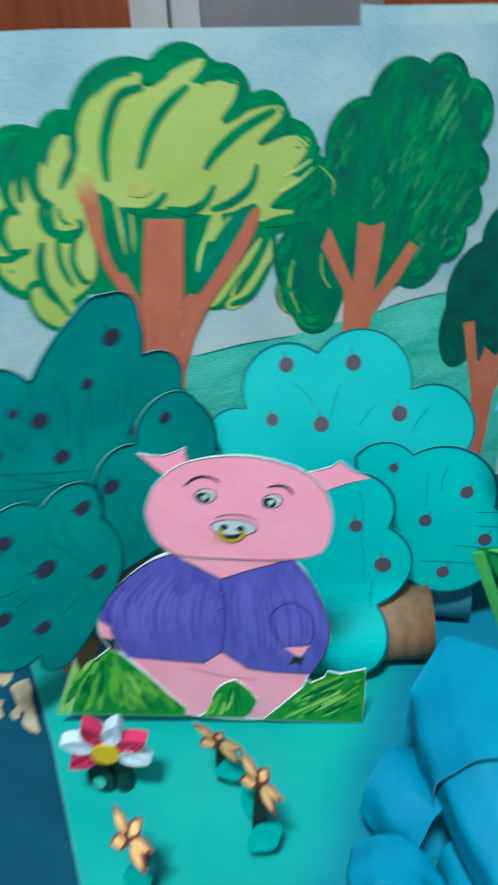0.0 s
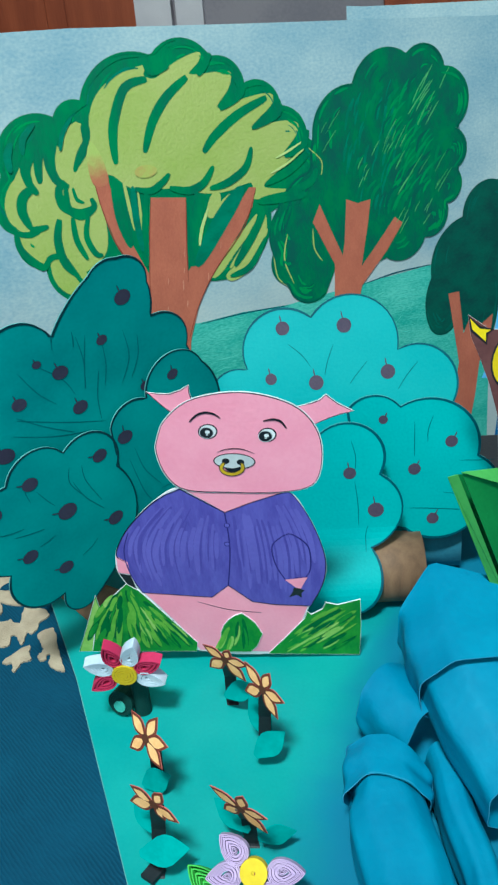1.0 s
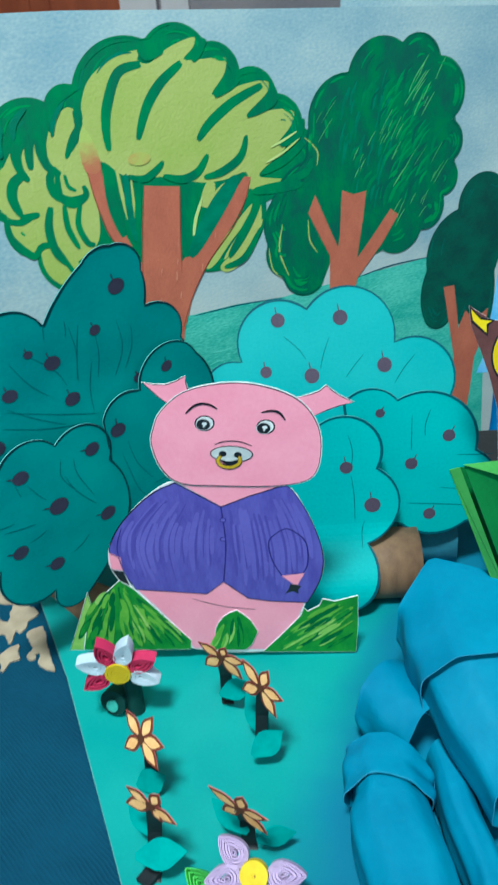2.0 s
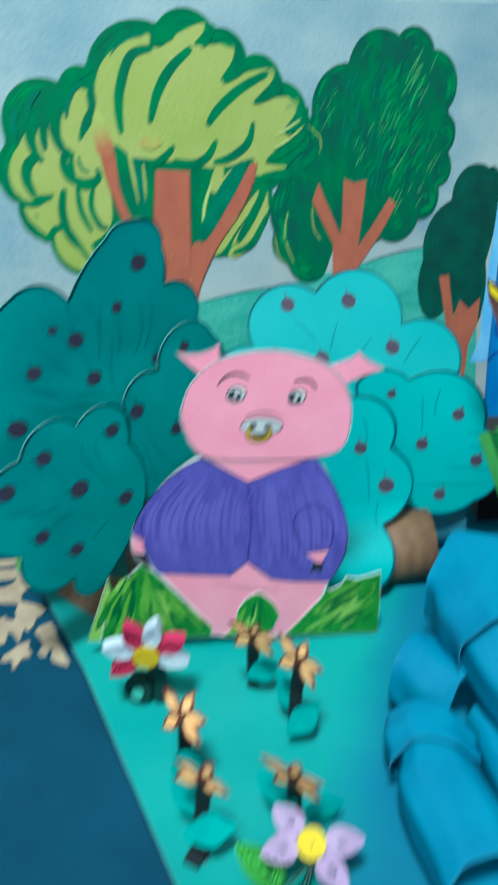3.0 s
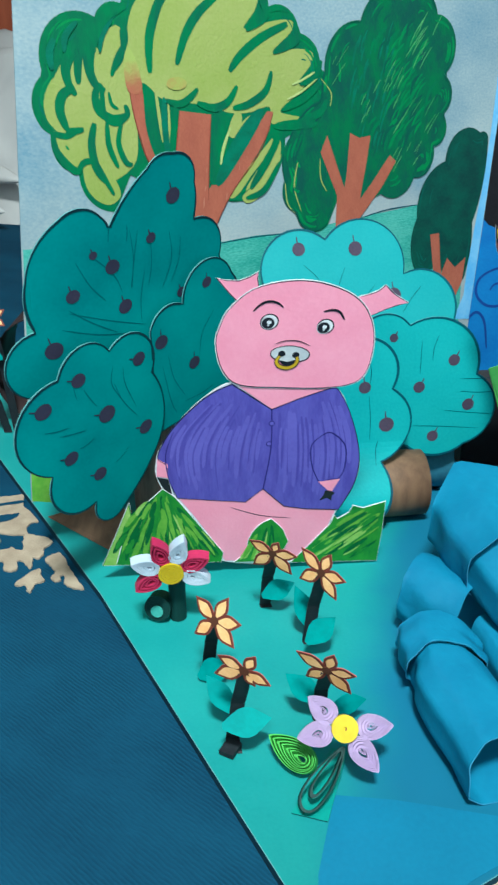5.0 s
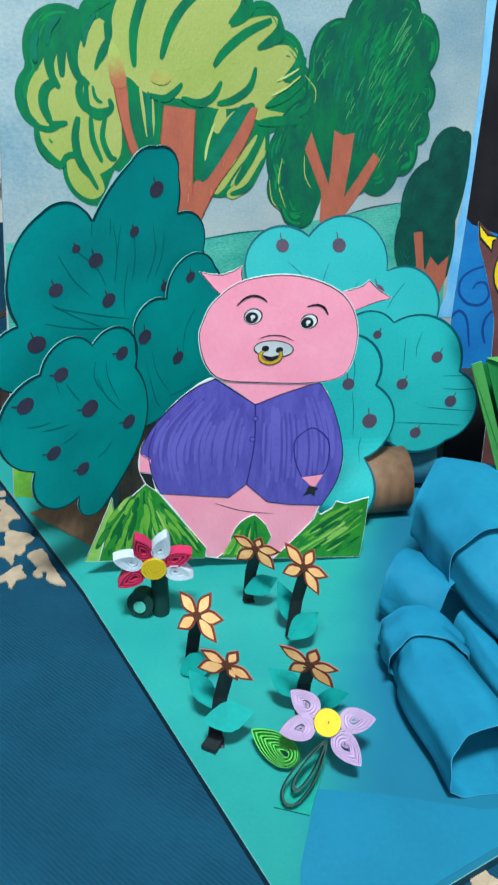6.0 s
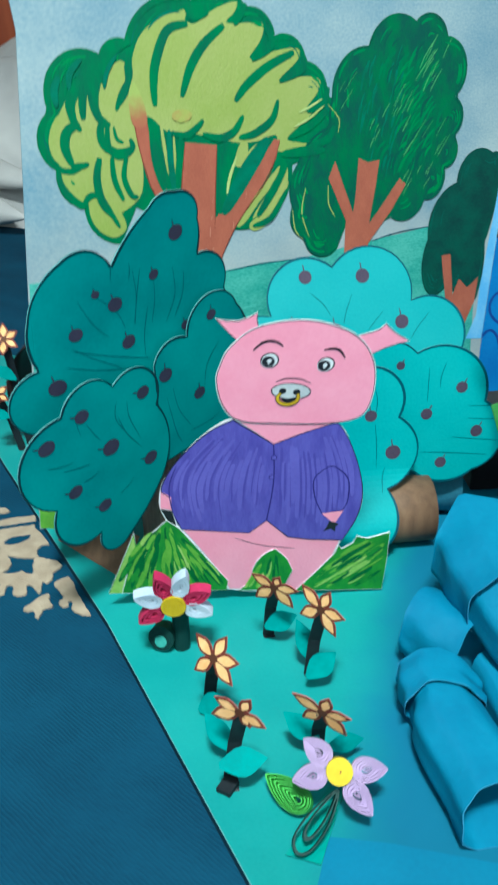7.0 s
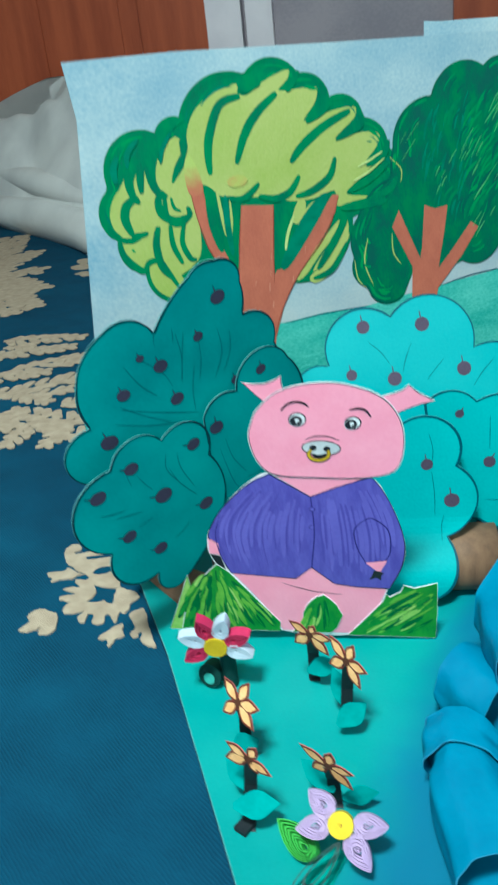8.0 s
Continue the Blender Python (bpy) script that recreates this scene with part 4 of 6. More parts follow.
# ---- cut-out bushes ----
def bush(m, outline, fruits, veins, label, material, dot, line=1.9, fn=None, ink=None, squash=1.0, stalk=(-0.25, 1.9), axis=0):
    """A scalloped card with an ink outline, marker fruits and drawn veins."""
    ob = thing("bush_cutout", m, label, "paper bush", "paper bushes")
    fn = fn or (lambda x, y: 0.0)

    def put(name, bm, mat):
        return part(name, bend(bm, fn, 10 if axis == 0 else 5, axis), mat, ob)

    bm = bmesh.new()
    card(bm, outline, 0.9, 0.0, 0, 1)
    put("leaf_card", bm, (material, CUTEDGE))
    bm = bmesh.new()
    ring(bm, outline, line, 0.25)
    put("ink_outline", bm, ink or BUSHINK)
    for k, (x, y, r) in enumerate(fruits):
        bm = bmesh.new()
        lay(bm, oval(x, y, r * squash, r, 8 * (k % 3)), 0.3)
        mark = put("fruit_mark", bm, dot)
        bm = bmesh.new()
        lay(bm, ribbon([(x + stalk[0] * r * 0.4, y + stalk[1] * r * 0.4), (x + stalk[0] * r * 0.75, y + stalk[1] * r * 0.7), (x + stalk[0] * r, y + stalk[1] * r)], 1.1), 0.36)
        part("fruit_stalk", bend(bm, fn, 10 if axis == 0 else 5, axis), dot, mark)
    for k, v in enumerate(veins):
        put("vein_line", one(ribbon(v, 0.75), 0.2 + 0.005 * k), VEIN)
    return ob


bush(stand(-0.1000, 0.5970, 43.53, -6.94), arcs([(-107.5, 184.3, 0.45), (-108.6, 237.4, 0.1), (-114.2, 274.8, 0.12), (-89.1, 314.5, 0.2), (-55.7, 313.3, 0.06), (-48.3, 304.9, 0.06), (-15.9, 341.9, 0.16), (7.7, 350.5, 0.25), (32.6, 326.6, 0.08), (35.1, 298.6, 0.28), (67.4, 263.7, 0.05), (82.9, 211.2, 0), (72.9, 125.2, 0), (3.7, 120.9, 0), (-63.3, 145.8, 0)]),
     [(-44.7, 274.8, 5.5), (10.8, 319.3, 6), (-9.1, 290.5, 4), (-61.6, 286.0, 3), (-78.2, 258.5, 5), (-32.2, 241.6, 5.5), (-94.4, 220.3, 6.5), (25.7, 240.5, 4)],
     [[(-61.1, 284.3), (-43.1, 268.0), (-35.0, 253.1)], [(-82.0, 246.5), (-45.9, 233.1), (-11.8, 222.1)], [(-9.0, 287.5), (-7.3, 269.6), (-9.7, 252.0)], [(-30.0, 299.5), (-25.4, 277.5), (-26.8, 255.7)], [(9.1, 293.1), (13.2, 270.1), (5.1, 248.8)], [(-87.4, 234.8), (-56.7, 224.4), (-23.4, 217.9)], [(-76.0, 283.0), (-64.0, 263.8), (-50.1, 249.8)], [(-82.0, 248.7), (-61.9, 234.8), (-39.3, 222.1)], [(-32.7, 304.1), (-32.1, 297.8), (-32.6, 291.6)], [(-22.5, 298.3), (-25.3, 273.1), (-26.2, 254.7)], [(-14.1, 266.5), (-17.0, 244.5), (-15.4, 224.4)], [(0.1, 223.9), (-3.4, 219.9), (-8.1, 217.8)], [(-48.3, 305.7), (-48.8, 300.5), (-48.8, 293.6)], [(21.3, 286.6), (21.1, 268.6), (14.0, 251.5)]],
     "large dark teal card bush with brown marker fruits", BUSH, FRUITDARK, fn=lambda x, y: -0.9 * max(0.0, -x - 0.02) ** 2 + 0.22 * max(0.0, y - 0.22) ** 2, squash=1.15, stalk=(-0.7, 1.7))
bush(stand(-0.0700, 0.6165, 43.53, -6.94), arcs([(-47.9, 216.6, 0.25), (-13.9, 232.7, 0.42), (41.9, 248.3, 0.12), (60.2, 198.9, 0), (52.5, 133.9, 0), (-37.3, 119.6, 0)]),
     [(-35.5, 204.9, 6), (3.3, 176.0, 5.5), (12.6, 245.1, 4.5)],
     [[(-27.4, 191.2), (-20.0, 168.2), (-5.6, 147.4)], [(-33.3, 182.7), (-22.2, 147.4), (-14.9, 133.9)], [(22.9, 218.5), (10.8, 201.1), (9.0, 180.7)], [(-5.3, 141.7), (15.3, 143.2), (29.1, 147.2)]],
     "dark teal card bush standing behind the paper figure", BUSH, FRUITDARK, squash=1.15)
bush(stand(-0.1250, 0.5518, 47.24, -5.08), arcs([(-65.9, 126.6, 0.42), (-56.6, 204.3, 0.32), (-7.4, 213.0, 0.42), (38.6, 181.6, 0.16), (44.7, 109.6, 0.05), (5.5, 67.4, 0.42), (-25.0, 86.1, 0.35)]),
     [(-38.0, 198.2, 5.5), (23.3, 197.2, 5.5), (-69.8, 183.2, 6), (-11.2, 161.2, 7), (31.0, 134.1, 6), (-47.8, 136.2, 5.5), (-19.9, 110.8, 5.5)],
     [[(-34.0, 189.9), (-26.2, 177.8), (-20.8, 171.1)], [(-2.9, 184.2), (5.8, 166.6), (21.2, 148.3)], [(-57.4, 158.3), (-46.7, 156.5), (-32.8, 155.0)], [(-39.1, 141.1), (-30.5, 142.7), (-24.6, 145.3)], [(6.3, 195.7), (8.4, 180.5), (20.6, 156.2)], [(-4.3, 199.0), (-5.8, 185.2), (3.4, 169.9)], [(11.4, 123.1), (5.0, 117.7), (-4.5, 113.7)], [(-70.1, 165.7), (-59.7, 163.5), (-48.5, 163.0)], [(-43.4, 197.7), (-42.2, 190.4), (-39.9, 182.6)]],
     "dark teal scalloped card bush in front of the larger one", BUSH, FRUITDARK, fn=lambda x, y: -1.2 * max(0.0, -x - 0.03) ** 2, squash=1.2, stalk=(-1.95, 0.5))
bush(stand(0.0800, 0.6069, 9.15, 17.94), arcs([(-90.8, 215.0, 0.2), (-56.9, 229.9, 0.4), (3.0, 270.5, 0.40), (78.0, 234.5, 0.40), (122.0, 178.0, 0), (69.7, 158.4, 0), (-71.2, 173.7, 0)]),
     [(-22.4, 262.3, 6), (31.6, 259.8, 6.5), (-36.5, 219.3, 5), (3.0, 212.2, 6.5), (67.3, 215.4, 6.5)],
     [[(-18.8, 248.2), (-7.3, 237.1), (-0.8, 226.5)], [(20.8, 244.2), (14.6, 229.9), (11.0, 217.8)], [(49.5, 226.3), (38.5, 214.9), (32.9, 208.0)], [(94.7, 221.6), (83.7, 210.2), (75.2, 198.5)]],
     "light turquoise card bush against the backdrop", BUSHLIGHT, FRUIT, ink=TEALINK, line=2.0)
bush(stand(0.1600, 0.6382, 2.92, 3.37), arcs([(-62.0, 186.0, 0.26), (-15.5, 187.0, 0.33), (53.0, 137.0, 0.34), (45.0, 66.0, 0.2), (-12.0, 66.5, 0), (-48.8, 75.6, 0)]),
     [(28.5, 151.5, 5.5), (-3.5, 126.7, 5.5), (45.8, 106.7, 5.8), (13.0, 76.3, 5.5), (-30.4, 175.5, 4)],
     [[(-3.3, 171.8), (-3.4, 152.8), (-3.4, 139.0)], [(12.5, 176.6), (8.3, 163.3), (8.1, 152.3)], [(35.8, 132.8), (52.7, 132.0), (66.7, 132.0)], [(37.1, 120.3), (54.1, 118.3), (70.0, 118.2)], [(22.0, 102.1), (44.9, 98.6), (70.9, 95.5)], [(-7.7, 88.0), (17.8, 86.0), (58.1, 81.5)]],
     "turquoise card bush with brown marker fruits beside the tube", BUSHMID, FRUIT, ink=TEALINK, line=2.4, stalk=(0.8, 1.6))
bush(stand(0.1200, 0.6121, 2.92, 3.37), arcs([(-50.0, 172.0, 0.48), (6.0, 137.0, 0.33), (-3.5, 67.0, 0.24), (-14.0, 13.0, 0), (-85.0, 12.7, 0), (-82.1, 140.4, 0)]),
     [(-21.0, 139.1, 5.5), (0.7, 102.3, 7)],
     [[(-19.0, 169.2), (-15.5, 153.3), (-17.2, 137.3)], [(-17.0, 131.9), (-14.7, 109.9), (-14.5, 87.4)], [(-6.4, 86.9), (-8.6, 78.5), (-8.9, 64.1)]],
     "turquoise card bush with its foot bent over the cardboard tube", BUSHMID, FRUIT, ink=TEALINK, line=2.4, fn=lambda x, y: 0.025 * (0.5 - 0.5 * math.cos(math.pi * min(1.0, max(0.0, (0.088 - y) / 0.070)))), axis=1)


# ---- the seated paper figure ----
def paper_pig():
    """One flat cut-out: layers of painted paper in one mesh."""
    bm = bmesh.new()
    white, pink, violet, ink, grey, gold, dark, green, light, deep, line, vink, violet_dark, pale = range(14)
    body = curve([(-28.1, 196.5), (3.5, 193.7), (48.6, 188.2), (63.6, 164.6), (73.1, 134.2), (76.4, 109.4), (72.3, 87.1), (61.3, 64.4), (53.0, 44.5), (31.9, 8.0), (-35.0, 14.0), (-43.0, 36.9), (-60.8, 69.1), (-74.2, 87.2), (-81.2, 93.8), (-87.8, 113.0), (-86.5, 129.9), (-82.4, 141.2), (-70.8, 159.8), (-51.4, 181.3)], n=4)
    card(bm, body, 0.8, 0.0, white, white)
    lay(bm, poly([(-70.4, 87.6), (-16.4, 79.8), (-2.1, 92.6), (15.8, 73.0), (59.8, 64.6), (53.5, 45.2), (32.8, 8.7), (-33.9, 14.7), (-42.5, 38.2), (-59.9, 70.2)]), 0.2, pink)
    jacket = poly([(-27.3, 195.4), (-12.8, 183.7), (2.9, 170.9), (23.2, 179.5)])
    jacket += curve([(45.2, 186.9), (53.0, 186.0), (64.1, 164.1), (73.0, 135.3), (76.1, 111.7), (72.6, 88.3), (62.4, 65.0)], False, 4)
    jacket += poly([(33.7, 68.3), (15.8, 72.6), (-2.1, 92.6), (-16.4, 79.8), (-44.2, 84.0)])
    jacket += curve([(-71.8, 88.3), (-77.8, 107.6), (-79.4, 122.6), (-85.6, 129.8), (-82.4, 141.7), (-71.2, 160.3), (-52.2, 180.9), (-38.6, 190.6)], False, 4)
    lay(bm, jacket, 0.3, violet)
    lay(bm, poly([(-25.6, 195.4), (47.0, 187.3), (2.9, 170.9)]), 0.35, pink)
    rng = random.Random(5)
    for side, (top, mid, low) in enumerate((([(-41.7, 185.3), (-1.4, 169.6)], [(-77.2, 141.4), (-4.9, 133.3)], [(-72.0, 95.5), (-7.7, 90.7)]), ([(8.2, 169.0), (49.9, 183.0)], [(7.6, 132.4), (67.4, 131.8)], [(7.2, 88.4), (64.7, 75.4)]))):
        for k in range(28):
            f = (k + rng.uniform(0.1, 0.9)) / 28
            pts = [[(1 - f) * a + f * b for a, b in zip(*q)] for q in (top, mid, low)]
            g, h = rng.uniform(0.0, 0.3), rng.uniform(0.62, 1.0)
            pts = [[(1 - w) ** 2 * a + 2 * w * (1 - w) * (2 * b - (a + c) / 2) + w * w * c for a, b, c in zip(*pts)] for w in (g, (g + h) / 2, h)]
            lay(bm, ribbon(pts, rng.uniform(2.2, 5.0) if k % 2 else rng.uniform(1.0, 3.0), (0.5, 0.3)), 0.40 + 0.002 * k, line if k % 2 else violet_dark)
    lay(bm, ribbon([(2.9, 170.9), (3.2, 133.2), (-2.1, 92.6)], 1.0, (1, 1)), 0.55, vink)
    for k, s in enumerate(([(43.0, 143.3), (35.5, 133.9), (37.1, 114.0), (44.3, 95.2)], [(43.0, 143.3), (50.9, 145.6), (62.8, 132.1), (63.8, 109.1), (59.2, 97.6)], [(44.3, 95.2), (51.6, 98.2), (60.0, 98.8)])):
        lay(bm, ribbon(s, 1.2, (0.7, 0.7)), 0.56 + 0.01 * k, vink)
    ring(bm, jacket, 0.8, 0.57, ink)
    lay(bm, ribbon([(-72.3, 154.5), (-78.8, 134.9), (-78.4, 113.5), (-73.9, 92.7)], 0.8, (0.4, 0.4)), 0.59, vink)
    lay(bm, poly([(43.2, 97.0), (61.2, 98.8), (54.4, 84.2)]), 0.6, pink)
    lay(bm, poly([(49.7, 87.4), (54.4, 86.6), (58.2, 84.0), (55.6, 81.4), (55.6, 75.9), (51.6, 79.2), (45.4, 76.8), (48.2, 82.0)]), 0.61, dark)
    for k, p in enumerate(((3.3, 157.7), (1.6, 138.4))):
        lay(bm, oval(*p, 2.4), 0.62 + 0.02 * k, vink)
        lay(bm, oval(*p, 1.7), 0.66 + 0.02 * k, line)
    lay(bm, poly([(-85.9, 130.2), (-78.0, 123.7), (-78.2, 110.0), (-87.2, 112.3)]), 0.45, pink)
    lay(bm, poly([(-86.9, 111.4), (-78.2, 108.8), (-75.7, 92.4), (-80.9, 94.6)]), 0.46, dark)
    lay(bm, ribbon([(-29.0, 75.3), (-4.4, 64.6), (22.1, 59.3)], 0.7), 0.4, ink)
    # grass along the foot
    for k, g in enumerate(([(-138.2, 19.2), (-126.7, 47.3), (-110.6, 88.2), (-109.8, 73.1), (-97.1, 85.5), (-83.1, 99.8), (-74.0, 90.9), (-67.5, 80.1), (-50.9, 51.9), (-34.9, 25.5), (-36.9, 14.2)], [(-26.0, 12.6), (-15.4, 22.5), (-13.9, 37.7), (-10.6, 46.0), (-5.9, 53.0), (-0.6, 57.4), (5.6, 60.2), (10.8, 54.6), (16.2, 47.2), (21.0, 33.5), (15.0, 17.4), (9.0, 11.0)], [(23.9, 7.6), (38.7, 26.7), (56.6, 50.9), (59.2, 59.6), (62.3, 55.5), (71.7, 61.8), (74.4, 69.3), (83.7, 65.9), (102.4, 71.4), (102.8, 38.4), (101.5, 2.8)])):
        card(bm, poly(g), 0.8, 0.9 + 0.02 * k, green, white)
        ring(bm, poly(g), 0.35, 1.1 + 0.01 * k, white)
    lay(bm, poly([(-137.2, 19.8), (-126.2, 46.6), (-111.2, 84.6), (-110.6, 74.0), (-119.0, 46.0), (-126.5, 19.0)]), 1.14, pale)
    lay(bm, ribbon([(-126.5, 19.0), (-119.0, 46.0), (-110.8, 72.0)], 0.9), 1.15, white)
    rng = random.Random(9)
    for k, (g, apex) in enumerate((([(-133.6, 22.3), (-111.3, 77.4), (-83.2, 97.5), (-67.6, 78.3), (-37.8, 24.5), (-38.9, 15.8)], (-84.7, 104.7)), ([(-22.0, 14.0), (-12.6, 38.0), (-5.0, 51.6), (5.4, 58.4), (15.0, 46.4), (19.4, 33.4), (12.0, 14.0)], (5.7, 72.0)), ([(32.3, 9.6), (57.8, 48.4), (73.3, 62.6), (99.8, 67.2), (99.5, 4.6)], (0, 0)))):
        clump = poly(g)
        lo, hi = [min(q[i] for q in clump) / MM for i in (0, 1)], [max(q[i] for q in clump) / MM for i in (0, 1)]
        for n in range((260, 70, 200)[k]):
            x, y = rng.uniform(lo[0], hi[0]), rng.uniform(lo[1], hi[1])
            far = (apex[0] - x, apex[1] - y) if k < 2 else (40, 34)
            size = rng.uniform(16, 44) if k < 2 else rng.uniform(14, 38)
            d = math.hypot(*far)
            sway = rng.uniform(-0.08, 0.08)
            pts = [(x + far[0] / d * size * f - far[1] / d * size * sway * math.sin(3.1 * f), y + far[1] / d * size * f) for f in (0, 0.5, 1)]
            ends = [Vector(p) * MM for p in pts]
            if size < d and all(sum((a.y > q.y) != (b.y > q.y) and q.x < (b.x - a.x) * (q.y - a.y) / (b.y - a.y) + a.x for a, b in zip(clump, clump[1:] + clump[:1])) % 2 for q in ends):
                lay(bm, ribbon(pts, rng.uniform(1.8, 5.2), (0.15, 0.05), n=4), 1.16 + 0.002 * n, rng.choice((light, light, deep, deep, green, green, pale)))
    # head and ears
    for k, e in enumerate(([(-38.5, 280.0), (-30.8, 278.2), (-22.8, 277.6), (-15.6, 280.0), (-9.2, 283.6), (-9.4, 278.0), (-8.5, 272.5), (-4.3, 267.1), (-14.8, 257.3), (-22.1, 259.8), (-29.6, 268.2)], [(60.1, 261.5), (69.8, 264.1), (75.5, 266.2), (80.1, 270.4), (84.2, 266.3), (87.8, 262.8), (98.4, 255.7), (90.3, 253.6), (82.3, 250.9), (69.1, 245.1)])):
        card(bm, poly(e), 0.5, 0.6 + 0.02 * k, white, white)
        centre = sum(poly(e), Vector((0, 0))) / len(e)
        lay(bm, [centre + (q - centre) * 0.965 for q in poly(e)], 0.7 + 0.01 * k, pink)
        ring(bm, [centre + (q - centre) * 0.985 for q in poly(e)], 0.7, 0.73 + 0.01 * k, ink)
    head = curve([(-39.8, 229.9), (-36.5, 243.6), (-29.9, 256.7), (-13.0, 271.2), (11.7, 276.6), (35.4, 274.3), (58.6, 263.8), (71.4, 248.3), (76.8, 227.5), (74.4, 202.7), (65.2, 190.7), (41.9, 187.3), (8.6, 189.4), (-23.0, 193.7), (-35.6, 208.0)], n=4)
    card(bm, head, 0.5, 0.86, white, white)
    centre = sum(head, Vector((0, 0))) / len(head)
    lay(bm, [centre + (q - centre) * 0.985 for q in head], 0.96, pink)
    ring(bm, [centre + (q - centre) * 0.990 for q in head], 0.8, 1.0, ink)
    for k, (p, q, r) in enumerate((((-1.0, 245.3), (-2.0, 244.3), 6.8), ((39.4, 239.9), (38.0, 238.8), 6.4))):
        for size, level, tone in ((r, 1.05, ink), (r - 1.0, 1.08, white)):
            lay(bm, oval(*p, size, size * 0.94, 20), level + 0.1 * k, tone)
        for size, level, tone in ((5.0, 1.11, grey), (4.5, 1.13, ink)):
            lay(bm, oval(*q, size, size * 0.98), level + 0.1 * k, tone)
        lay(bm, oval(q[0] + 0.8, q[1] + 0.7, 1.7, 1.5), 1.17 + 0.1 * k, white)
        lay(bm, oval(q[0] + 0.2, q[1] - 1.5, 0.8), 1.18 + 0.1 * k, grey)
    for k, (brow, w) in enumerate((([(-12.6, 254.2), (-7.3, 259.3), (-1.4, 261.3), (4.5, 259.8), (8.6, 256.2)], 1.9), ([(37.3, 251.7), (43.9, 252.7), (49.2, 250.6), (52.8, 244.5)], 1.9), ([(3.4, 227.3), (11.1, 229.7), (20.7, 229.0), (29.3, 224.6)], 0.8))):
        lay(bm, ribbon(brow, w), 1.30 + 0.01 * k, ink)
    snout = (14.8, 218.6)
    lay(bm, oval(*snout, 14.8, 7.2, -6), 1.34, ink)
    lay(bm, oval(*snout, 14.0, 6.4, -6), 1.36, grey)
    for k, p in enumerate(((8.7, 219.2), (19.0, 217.6))):
        lay(bm, oval(*p, 2.7, 2.5), 1.40 + 0.01 * k, ink)
    lay(bm, curve([(7.6, 213.8), (12.9, 212.4), (18.4, 213.4), (16.8, 210.0), (11.6, 209.3), (8.5, 211.2)]), 1.44, ink)
    nose_ring = [(7.2, 217.6), (4.9, 213.2), (7.3, 208.9), (13.0, 207.2), (18.3, 209.3), (20.2, 213.0), (19.8, 216.4)]
    lay(bm, ribbon(nose_ring, 3.7, (0.6, 0.6)), 1.46, ink)
    lay(bm, ribbon(nose_ring, 2.5, (0.6, 0.6)), 1.50, gold)
    ob = part("paper_pig", bm, (WHITE, PINK, VIOLET, INK, GREY, GOLD, BLACKCARD, GRASS, GRASSLIGHT, GRASSDARK, VIOLETLINE, VIOLETINK, VIOLETDEEP, GRASSPALE), None)
    ob.matrix_world = stand(0.0000, 0.5446, 2.00, -10.26)
    tagged(ob, "flat paper pig cut-out in a violet jacket on painted grass", "paper figure")


paper_pig()


# ---- card tubes and trunks ----
def tube(name, x, y, r, h, material, label, wall_mm=1.2, turn=0.0, lean=0.0, seam=True):
    """A standing roll of card with a real wall, an open top and a lapped seam."""
    ob = thing(name, pose(x, y, 0, 0, lean, turn), label, "cardboard tube")
    bm = bmesh.new()
    n = 40
    rings = []
    for rr, z in ((r, 0.0), (r, h), (r - wall_mm * MM, h), (r - wall_mm * MM, 0.0)):
        rings.append([bm.verts.new((rr * math.cos(6.2832 * k / n) * (1 + 0.02 * math.sin(3 * k)), rr * math.sin(6.2832 * k / n), z)) for k in range(n)])
    for a, b in zip(rings, rings[1:] + rings[:1]):
        for k in range(n):
            bm.faces.new((a[k], a[(k + 1) % n], b[(k + 1) % n], b[k])).smooth = True
    part("roll", bm, material, ob)
    if seam:
        bm = bmesh.new()
        box(bm, -0.006, -r - 0.0012, 0.002, 0.006, -r + 0.0004, h - 0.001)
        part("seam_flap", bm, material, ob)
    return ob


def lying_roll(name, x0, y0, x1, y1, r, material, label):
    """A roll of card lying on its side, with a wall, open ends and a lapped edge."""
    d = Vector((x1 - x0, y1 - y0, 0))
    ob = thing(name, pose(x0, y0, r + 0.0005, 0, 0, math.degrees(math.atan2(d.y, d.x))), label, "cardboard tube")
    bm = bmesh.new()
    n = 40
    rings = []
    for rr, x in ((r, 0.0), (r, d.length), (r - 0.0014, d.length), (r - 0.0014, 0.0)):
        rings.append([bm.verts.new((x, rr * math.cos(6.2832 * k / n), rr * math.sin(6.2832 * k / n))) for k in range(n)])
    for a, b in zip(rings, rings[1:] + rings[:1]):
        for k in range(n):
            bm.faces.new((a[k], a[(k + 1) % n], b[(k + 1) % n], b[k])).smooth = True
    bmesh.ops.recalc_face_normals(bm, faces=bm.faces[:])
    part("roll", bm, material, ob)


lying_roll("trunk_roll", 0.0990, 0.6290, 0.1620, 0.6330, 0.0320, KRAFT, "brown cardboard tube lying behind the turquoise bushes")
lying_roll("trunk_roll", 0.150, 0.690, 0.205, 0.684, 0.030, STEELBLUE, "slate blue paper roll behind the cardboard tube")
tube("trunk_tube", -0.094, 0.628, 0.020, 0.150, DARKKRAFT, "dark brown paper roll behind the teal bushes", turn=40)
lying_roll("wide_roll", -0.2205, 0.864, -0.2120, 0.960, 0.0700, DARKTUBE, "wide dark brown paper roll lying behind the backdrop's edge")


